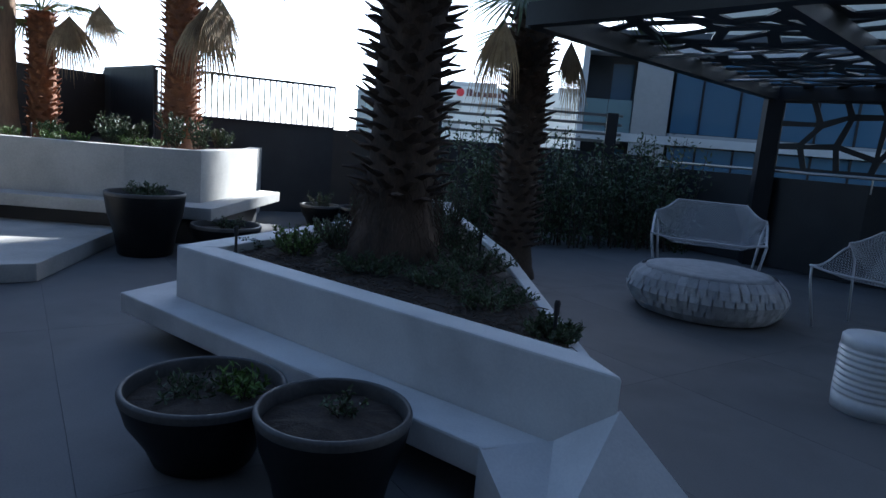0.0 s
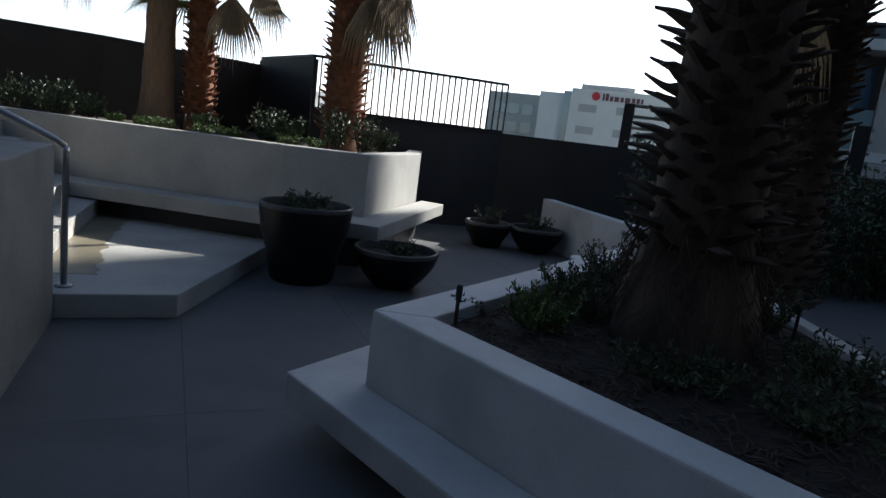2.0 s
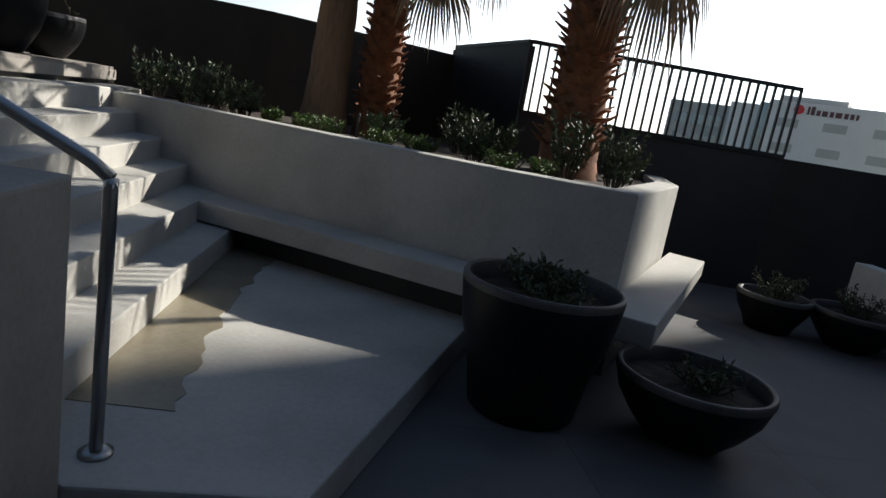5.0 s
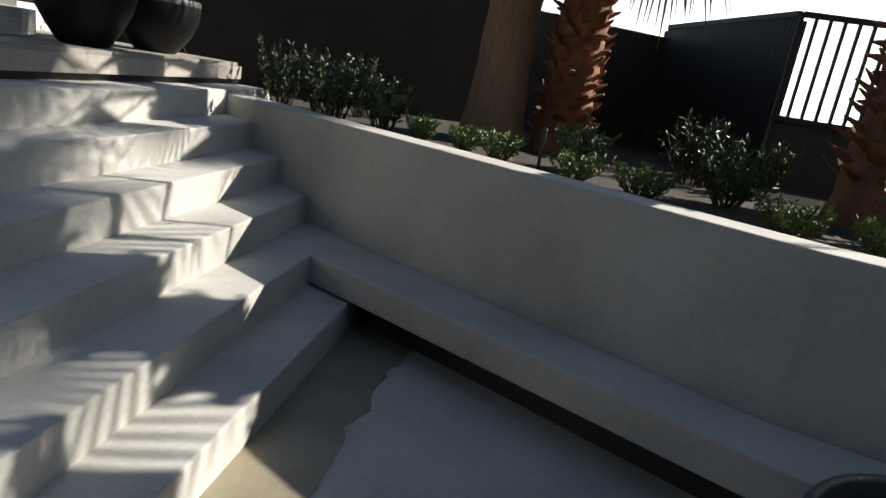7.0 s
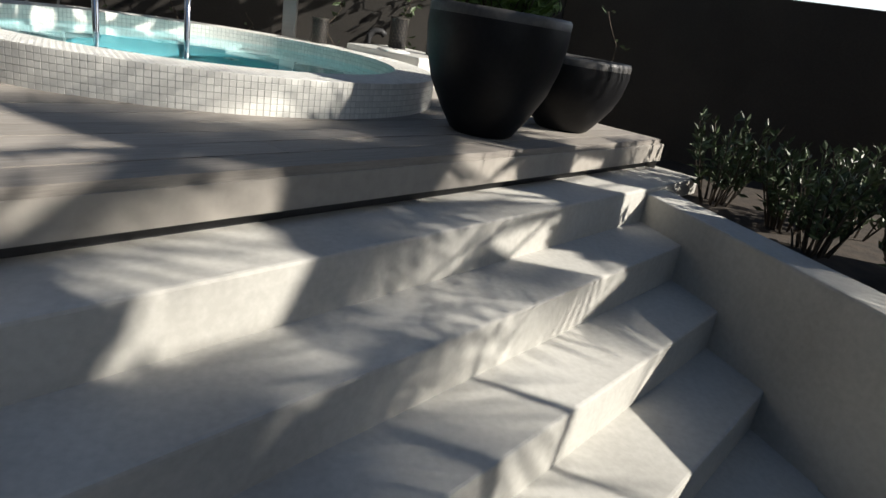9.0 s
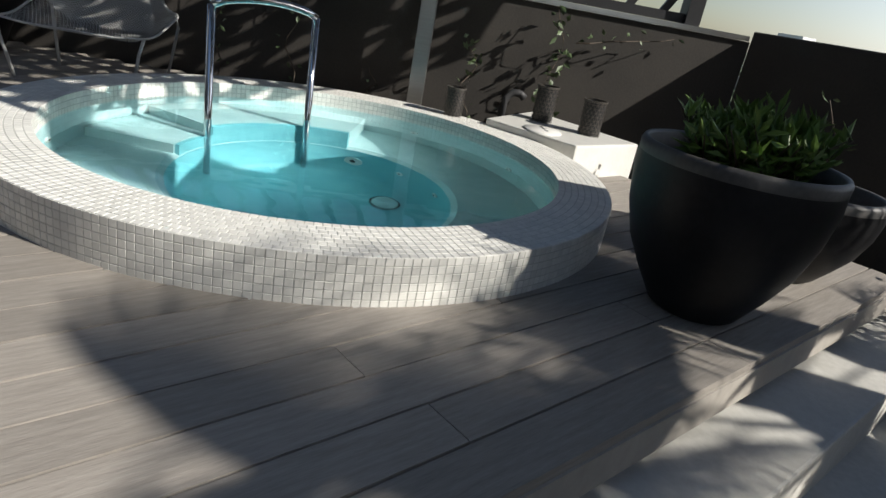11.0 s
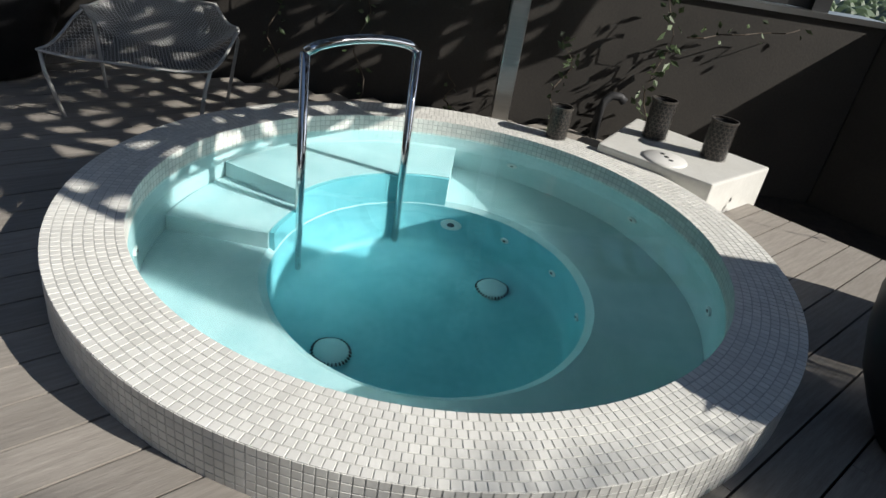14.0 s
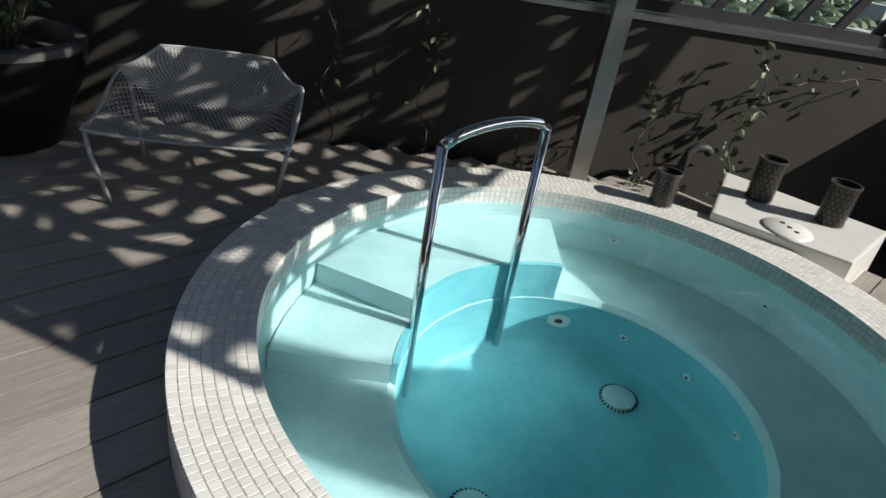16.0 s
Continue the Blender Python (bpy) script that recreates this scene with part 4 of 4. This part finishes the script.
def vine(x, y, z0, z1, sway, leaves, label, size=0.06, side=0.0):
    ob = thing("climbing_plant", label, "climbing plant", x, y, z0)
    bs, bl = bmesh.new(), bmesh.new()
    pts = [V(0.03 * math.sin(k * 1.7), sway * math.sin(k * 1.1) + side * k / 10, (z1 - z0) * k / 10) for k in range(11)]
    tube(pts, 0.005, 5, bs, 0.5)
    for k in range(leaves):
        f = rng.random()
        q = pts[int(f * 10)].lerp(pts[min(10, int(f * 10) + 1)], f * 10 % 1)
        w = any_way(-0.1)
        w.x = abs(w.x)
        leaf(bl, q + any_way() * 0.05, w, w.cross(any_way()).normalized(), size * rng.uniform(0.6, 1.2), size * 0.5)
    part("stem", bs, STEM, ob)
    part("foliage", bl, LEAF, ob)


vine(-10.45, 5.78, 1.33, 1.92, 0.05, 34, "leafy climbing vine against the brown wall")
vine(-10.50, 6.33, 1.33, 2.18, 0.04, 60, "tall leafy climbing vine against the brown wall", 0.07)
vine(-10.52, 6.45, 2.0, 2.13, 0.02, 14, "thin trailing vine tendril on the wall", 0.05, side=0.65)
vine(-10.52, 4.6, 1.33, 2.1, 0.04, 22, "sparse climbing vine on the shaded wall", 0.05)
vine(-10.52, 4.1, 1.33, 2.1, 0.04, 18, "sparse climbing vine on the shaded wall", 0.05)
vine(-10.52, 5.15, 1.33, 1.6, 0.03, 10, "sparse climbing vine low on the wall", 0.05)
vine(-9.2, 7.5, 1.1, 2.0, 0.05, 12, "thin bare vine stem in the raised bed", 0.05)
pipe = thing("drain_pipe", "bent dark grey pipe beside the ledge", "pipe", -10.45, 6.05, 1.33)
part("pipe", tube([(0, 0, 0), (0, 0.0, 0.20), (0, 0.015, 0.26), (0, 0.05, 0.295), (0, 0.10, 0.295), (0, 0.13, 0.27)], 0.026, 12), FENCE_AND_SHADE, pipe, smooth=True)

# ---- screen above the west wall, and the perforated shade over the deck corner ----
def web(points, nx, ny, t, jitter, seed, rib):
    """A flat sheet pierced by uneven openings, between four corners."""
    r2 = random.Random(seed)
    bm = bmesh.new()
    P = [Vector(p) for p in points]
    g = []
    for j in range(ny + 1):
        row = []
        for i in range(nx + 1):
            u, v = i / nx, j / ny
            if 0 < i < nx and 0 < j < ny:
                u, v = u + r2.uniform(-jitter, jitter) / nx, v + r2.uniform(-jitter, jitter) / ny
            row.append(bm.verts.new(P[0].lerp(P[1], u).lerp(P[3].lerp(P[2], u), v)))
        g.append(row)
    for j in range(ny):
        for i in range(nx):
            bm.faces.new((g[j][i], g[j][i + 1], g[j + 1][i + 1], g[j + 1][i]))
    bm.normal_update()
    cells = list(bm.faces)
    bmesh.ops.inset_individual(bm, faces=cells, thickness=rib)
    bmesh.ops.delete(bm, geom=cells, context="FACES_ONLY")
    ext = bmesh.ops.extrude_face_region(bm, geom=list(bm.faces))
    nrm = (P[1] - P[0]).cross(P[3] - P[0]).normalized() * t
    bmesh.ops.translate(bm, vec=nrm, verts=[e for e in ext["geom"] if isinstance(e, bmesh.types.BMVert)])
    return bm


shade = thing("shade_canopy", "dark perforated metal shade panel over the deck corner", "canopy")
EDGE_A, EDGE_B = V(-7.65, 6.35, 3.0), V(-9.96, 7.51, 3.0)
back = V(-0.45, -0.893, 0) * 4.6
part("panel", web([EDGE_A, EDGE_B, EDGE_B + back, EDGE_A + back], 14, 25, 0.01, 0.3, 5, 0.069), DARK, shade)
part("beam", bar(EDGE_B + V(0, 0, 0.03), EDGE_B + back * 1.02 + V(0, 0, 0.03), 0.06, 0.08), DARK, shade)
part("arm", bar((-10.40, 5.46, 3.06), EDGE_B + back * 0.55 + V(0, 0, 0.06), 0.06, 0.08), STEEL, shade)
lat = thing("lattice_screen", "dark slanted-slat screen on top of the brown wall", "screen")
part("top_rail", bar((-10.72, -1.8, 2.56), (-10.72, 7.25, 2.56), 0.07, 0.06), DARK, lat)
part("bottom_rail", bar((-10.72, -1.8, 2.27), (-10.72, 7.25, 2.27), 0.07, 0.06), DARK, lat)
part("end_post", bar((-10.72, 7.2, 2.235), (-10.72, 7.2, 2.60), 0.16, 0.10), DARK, lat)
for k in range(38):
    y = -1.7 + k * 0.235
    part("slat", bar((-10.72, y, 2.27), (-10.72, y + 0.16, 2.56), 0.03, 0.05), DARK, lat)

# ---- pergola over the lounge ----
perg = thing("pergola", "dark perforated metal pergola over the lounge", "pergola")
C = [V(0.5, 7.0, 2.7), V(4.05, 11.95, 2.7), V(9.2, 8.4, 2.7), V(5.6, 3.4, 2.7)]
part("roof_panel", web([p + V(0, 0, 0.10) for p in C], 15, 14, 0.02, 0.42, 9, 0.10), DARK, perg, "roof sheet pierced by uneven openings")
for a, b in ((0, 1), (1, 2), (2, 3), (3, 0)):
    part("edge_beam", bar(C[a], C[b], 0.14, 0.20), DARK, perg)
for f in (0.33, 0.66):
    part("rafter", bar(C[0].lerp(C[3], f), C[1].lerp(C[2], f), 0.10, 0.16), DARK, perg)
    part("purlin", tube([C[0].lerp(C[1], f) + V(0, 0, -0.06), C[3].lerp(C[2], f) + V(0, 0, -0.06)], 0.018), STEEL, perg)
for p in (C[1], C[2], C[3]):
    part("post", box(p.x - 0.13, p.y - 0.13, 0, p.x + 0.13, p.y + 0.13, 2.62), DARK, perg)
part("screen_panel", web([C[1] + V(0.1, -0.1, -1.15), C[2] + V(0, 0, -1.15), C[2] + V(0, 0, -0.1), C[1] + V(0.1, -0.1, -0.1)], 14, 3, 0.02, 0.42, 3, 0.06), DARK, perg, "pierced upright screen")
fr = thing("rail_frame", "dark post with pale horizontal rails above the hedge", "frame", -1.57, 13.35, 0)
part("post", box(-0.06, -0.05, 1.3, 0.10, 0.05, 2.32), DARK, fr)
part("post", box(3.2, -0.05, 1.3, 3.4, 0.05, 2.32), DARK, fr)
for z in (2.29, 2.12, 1.94, 1.80):
    part("rail", bar((0, 0, z), (3.5, 0.25, z), 0.04, 0.05), STEEL, fr)

# ---- neighbouring apartment building ----
apt = thing("apartment_building", "grey apartment building with balconies and blue windows beyond the fence", "building", 0, 22, 0)
part("wall", prism([(1.35, 0.9), (1.35, 14), (16, 14), (16, 0.9)], -16, 5.6), FACADE_D, apt, "dark recessed wall")
for z in (-0.65, 2.05, 4.75):
    part("floor_slab", box(1.25, -0.1, z, 16, 1.0, z + 0.26), FACADE_W, apt, "white concrete slab edge")
part("side_wall", box(1.22, -0.05, -16, 1.40, 1.2, 5.6), FACADE_W, apt)
for z in (-0.39, 2.31):
    part("balcony_glass", box(1.42, -0.04, z, 2.10, -0.02, z + 1.0), GLASS_G, apt, "green balcony glass")
    part("balcony_glass", box(2.12, -0.04, z, 2.84, -0.02, z + 1.0), GLASS_G, apt)
    part("door", box(2.2, 0.86, z, 2.85, 0.9, z + 2.2), GLASS_B, apt, "dark sliding door")
    part("perforated_panel", box(2.88, -0.08, z + 0.01, 3.95, 0.06, z + 2.42), FACADE, apt, "pale perforated screen panel")
    x = 4.08
    while x < 15:
        w = 0.8 if x < 4.5 else 1.05
        pane = part("window", box(x, 0.10, z + 0.12, x + w, 0.16, z + 2.40), GLASS_B, apt, "tall blue tinted window")
        part("frame", box(x + w, 0.06, z, x + w + 0.06, 0.2, z + 2.44), DARK, pane)
        x += w + 0.06
    part("sill", box(4.0, 0.02, z, 16, 0.2, z + 0.10), FACADE, apt)
NR, SD = V(0.944, -0.33), V(0.33, 0.944)
def ws(w, s):
    q = NR * w + SD * s
    return (q.x, q.y)
apt.location = V(0.906, 1.062, 1.507) + 0.68 * (V(0, 22, 0) - V(0.906, 1.062, 1.507))
apt.scale = (0.68, 0.68, 0.68)
# unseen sun blocker, added; its edge is placed by the terrace shadow line
tower = thing("shade_tower", "tall unseen grey block added to shade the terrace", "building")
part("wall", prism([ws(-6.5, 46), ws(34, 46), ws(34, 60), ws(-6.5, 60)], -16, 48), FACADE, tower)

# ---- distant city ----
def block(label, x0, x1, y, z1, mat, rows=(), win=None, w=2.0, gap=2.6, depth=20, h=1.0):
    ob = thing("office_building", label, "building", 0, y, 0)
    part("wall", box(x0, 0, -16, x1, depth, z1), mat, ob)
    for z in rows:
        x = x0 + 1.2
        while x + w < x1 - 0.6:
            part("window", box(x, -0.06, z, x + w, 0.02, z + h), win or FACADE_D, ob)
            x += w + gap
    return ob


hosp = block("white multi-storey hospital building with a red dot sign", -17.3, 3.2, 90, 9.6, FACADE_W, (6.6, 3.7, 0.8, -2.1), FACADE, 2.4, 2.6)
part("roof_plant", box(-16.6, 3, 9.6, -9.5, 12, 10.5), FACADE, hosp, "grey plant room")
part("sign_dot", tube([(-14.0, -0.12, 8.75), (-14.0, 0.0, 8.75)], 0.55, 20), RED, hosp, "round red sign")
x = -13.1
for k, (w, hh) in enumerate(((0.3, 0.9), (0.5, 0.95), (0.5, 0.6), (0.7, 0.6), (0.5, 0.6), (0.8, 0.6), (0.5, 0.6), (0.5, 0.6), (0.35, 0.6))):
    part("sign_bar", box(x, -0.08, 8.3, x + w * 0.8, 0.0, 8.3 + hh), SIGN_GREY, hosp)
    x += w + 0.08
block("white office wing with dark ribbon windows", -21.8, -18.4, 91, 8.9, FACADE_W, (6.6, 4.3, 2.0, -0.3), FACADE_D, 2.0, 0.9, h=1.2)
block("blue glass stair tower between the hospital wings", -18.4, -17.3, 90.5, 9.2, GLASS_B)
block("grey glazed office building", -30.5, -22.2, 95, 8.6, FACADE, (5.6, 2.9, 0.2), GLASS_B, 1.6, 0.5, h=1.5)
block("grey roofed building beyond the fence", -1.2, 20, 112, 12.4, FACADE, (8.5, 4.5), FACADE_D, 3, 2)
block("pale slab building in the haze", -36, -31.5, 130, 9.5, FACADE_W, (6, 3, 0), FACADE, 0.6, 0.5, h=1.6)
block("small grey block in the distance", -120, -104, 150, 9.0, FACADE, (5, 2), FACADE_D, 3, 2)
r3 = random.Random(4)
for k in range(46):
    x, y = r3.uniform(-420, -60), r3.uniform(60, 420)
    if k % 2:
        x = r3.uniform(-600, -250)
        y = r3.uniform(20, 260)
    hgt = r3.uniform(-12, -6) if k else 8
    ob = thing("distant_building", "small distant building in the suburb haze", "building", x, y, -16, r3.uniform(0, 90))
    part("wall", box(-6, -5, 0, r3.uniform(4, 14), 6, hgt + 16), r3.choice((FACADE, FACADE_W, FACADE)), ob)
tw = thing("distant_tower", "pale distant apartment tower on the horizon", "building", -420, 218, -16, 25)
part("wall", box(-9, -6, 0, 9, 6, 31), FACADE_W, tw)
for i in range(8):
    for j in range(4):
        part("window", box(9.0, -5 + j * 2.7, 4 + i * 3.2, 9.1, -3.6 + j * 2.7, 5.8 + i * 3.2), FACADE_D, tw)
fol = bmesh.new()
for k in range(2600):
    a, d = r3.uniform(1.5, 3.3), r3.uniform(90, 700)
    x, y = d * math.cos(a), d * math.sin(a)
    w = r3.uniform(2, 6)
    vs = lathe([(0.0, -16), (w * 0.8, -14.5), (w, -13), (w * 0.6, -11.2), (0.0, -10.2)], 6, fol, at=(x, y))
solo("distant_trees", fol, LEAF, "dark green tree canopies across the suburb", "trees", kind="stuff")

# ---- pieces: floor slabs, deck planks, mosaic tiles ----
JU = V(-0.70, 0.714)
JV = V(0.714, 0.70)
slab_w, slab_l = 1.2, 2.4
me = mesh_of(box(-slab_l / 2 + 0.0012, -slab_w / 2 + 0.0012, -0.012, slab_l / 2 - 0.0012, slab_w / 2 - 0.0012, 0.0), PAVING, name="paving_slab")
for i in range(-6, 9):
    for j in range(-8, 10):
        q = V(-1.65, 3.92) + JU * (i * slab_l) + JV * (j * slab_w + slab_w / 2)
        if -4.6 < q.x < 5.5 and -0.5 < q.y < 12.6 and q.y < 13 - 0.2 * abs(q.x):
            s = new("paving_slab", me)
            s.parent = floor
            s.matrix_basis = pose(q.x, q.y, 0, 0, 0, math.degrees(math.atan2(JU.y, JU.x)))

deck = thing("deck", "weathered grey timber deck boards round the spa pool", "deck", kind="structure")
PW = 0.138
u = 1.478
turn = math.degrees(math.atan2(EV.y, EV.x))
cu, cv = TUB.dot(UV), TUB.dot(EV)
Rh = R_OUT - 0.02
while u < 9.5:
    uc = u + PW / 2
    # the stretch of this row inside the walls, without the tub
    lo, hi = -11.52 + max(0.0, 0.05 * (uc - 1.5)), -4.6
    pa, pb = [], []
    steps = [lo + (hi - lo) * k / 240 for k in range(241)]
    good = []
    for v in steps:
        q = EV * v + UV * uc
        inside = q.x > -10.54 and q.y > -0.9 and math.hypot(abs(uc - cu) + PW / 2, v - cv) > Rh and q.y - 7.70 < (q.x + 8.68) * 0.86
        good.append(inside)
    k = 0
    while k < len(steps):
        if good[k]:
            k2 = k
            while k2 + 1 < len(steps) and good[k2 + 1]:
                k2 += 1
            a, b = steps[k], steps[k2]
            if b - a > 0.06:
                cut = a + rng.uniform(1.2, 2.6)
                while a < b - 0.02:
                    e = min(b, cut)
                    if b - e < 0.3:
                        e = b
                    L = e - a - 0.003
                    c = EV * ((a + e) / 2) + UV * uc
                    bm = box(-L / 2, -PW / 2 + 0.0035, -0.028, L / 2, PW / 2 - 0.0035, 0, bevel=0.0)
                    o = part("plank", bm, DECK, deck)
                    o.matrix_basis = pose(c.x, c.y, DECK_Z + rng.uniform(-0.0012, 0.0012), 0, 0, turn)
                    a = e
                    cut = a + 2.4
            k = k2 + 1
        else:
            k += 1
    u += PW

TS = 0.025
def tile_mesh(w0, w1, d):
    bm = bmesh.new()
    g, t, c = 0.0009, 0.004, 0.0012
    lo = [bm.verts.new(p) for p in ((-d / 2 + g, -w0 / 2 + g, 0), (d / 2 - g, -w1 / 2 + g, 0), (d / 2 - g, w1 / 2 - g, 0), (-d / 2 + g, w0 / 2 - g, 0))]
    hi = [bm.verts.new((v.co.x - math.copysign(c, v.co.x), v.co.y - math.copysign(c, v.co.y), t)) for v in lo]
    bm.faces.new(hi)
    for k in range(4):
        bm.faces.new((lo[k], lo[(k + 1) % 4], hi[(k + 1) % 4], hi[k]))
    return bm


near_n = 0
rest_v, rest_f = [], []
n_out = int(2 * math.pi * R_OUT / TS)
def put_tile(m, src, near):
    global near_n
    if near and near_n < 300:
        near_n += 1
        s = new("tile", src)
        s.parent = tub
        s.matrix_basis = m
    else:
        base = len(rest_v)
        rest_v.extend([m @ v.co for v in src.vertices])
        rest_f.extend([[base + k for k in p.vertices] for p in src.polygons])


side_me = mesh_of(tile_mesh(TS, TS, TS), TILE, name="tile")
for j in range(6):
    for i in range(n_out):
        a = 2 * math.pi * i / n_out
        w = V(math.cos(a), math.sin(a))
        m = Matrix.Translation(w * (R_OUT - 0.004) + V(0, 0, RIM_Z - 0.013 - j * TS)) @ Matrix.Rotation(a, 4, "Z") @ Matrix.Rotation(radians(90 + rng.uniform(-0.5, 0.5)), 4, "Y")
        put_tile(m, side_me, abs(a - 0.25) < 0.75 and j < 4)
n_rows = 8
for j in range(n_rows):
    d = (R_OUT - R_IN) / n_rows
    rc = R_IN + (j + 0.5) * d
    nn = int(2 * math.pi * rc / TS)
    t_me = mesh_of(tile_mesh(2 * math.pi * (rc - d / 2) / nn, 2 * math.pi * (rc + d / 2) / nn, d), TILE, name="tile")
    for i in range(nn):
        a = 2 * math.pi * (i + 0.5 * (j % 2)) / nn
        m = Matrix.Translation(V(math.cos(a), math.sin(a)) * rc + V(0, 0, RIM_Z - 0.004)) @ Matrix.Rotation(a, 4, "Z") @ Matrix.Rotation(radians(rng.uniform(-0.8, 0.8)), 4, "X")
        put_tile(m, t_me, False)
n_in = int(2 * math.pi * R_IN / TS)
for j in range(4):
    for i in range(n_in):
        a = 2 * math.pi * i / n_in
        m = Matrix.Translation(V(math.cos(a), math.sin(a)) * (R_IN + 0.004) + V(0, 0, RIM_Z - 0.013 - j * TS)) @ Matrix.Rotation(a, 4, "Z") @ Matrix.Rotation(radians(-90), 4, "Y")
        put_tile(m, side_me, False)
rest = bpy.data.meshes.new("rim_tiles")
rest.from_pydata(rest_v, [], rest_f)
rest.materials.append(TILE)
ro = new("rim_tiles", rest)
ro.parent = tub
tagged(ro, "small white glass mosaic tiles", kind="stuff")
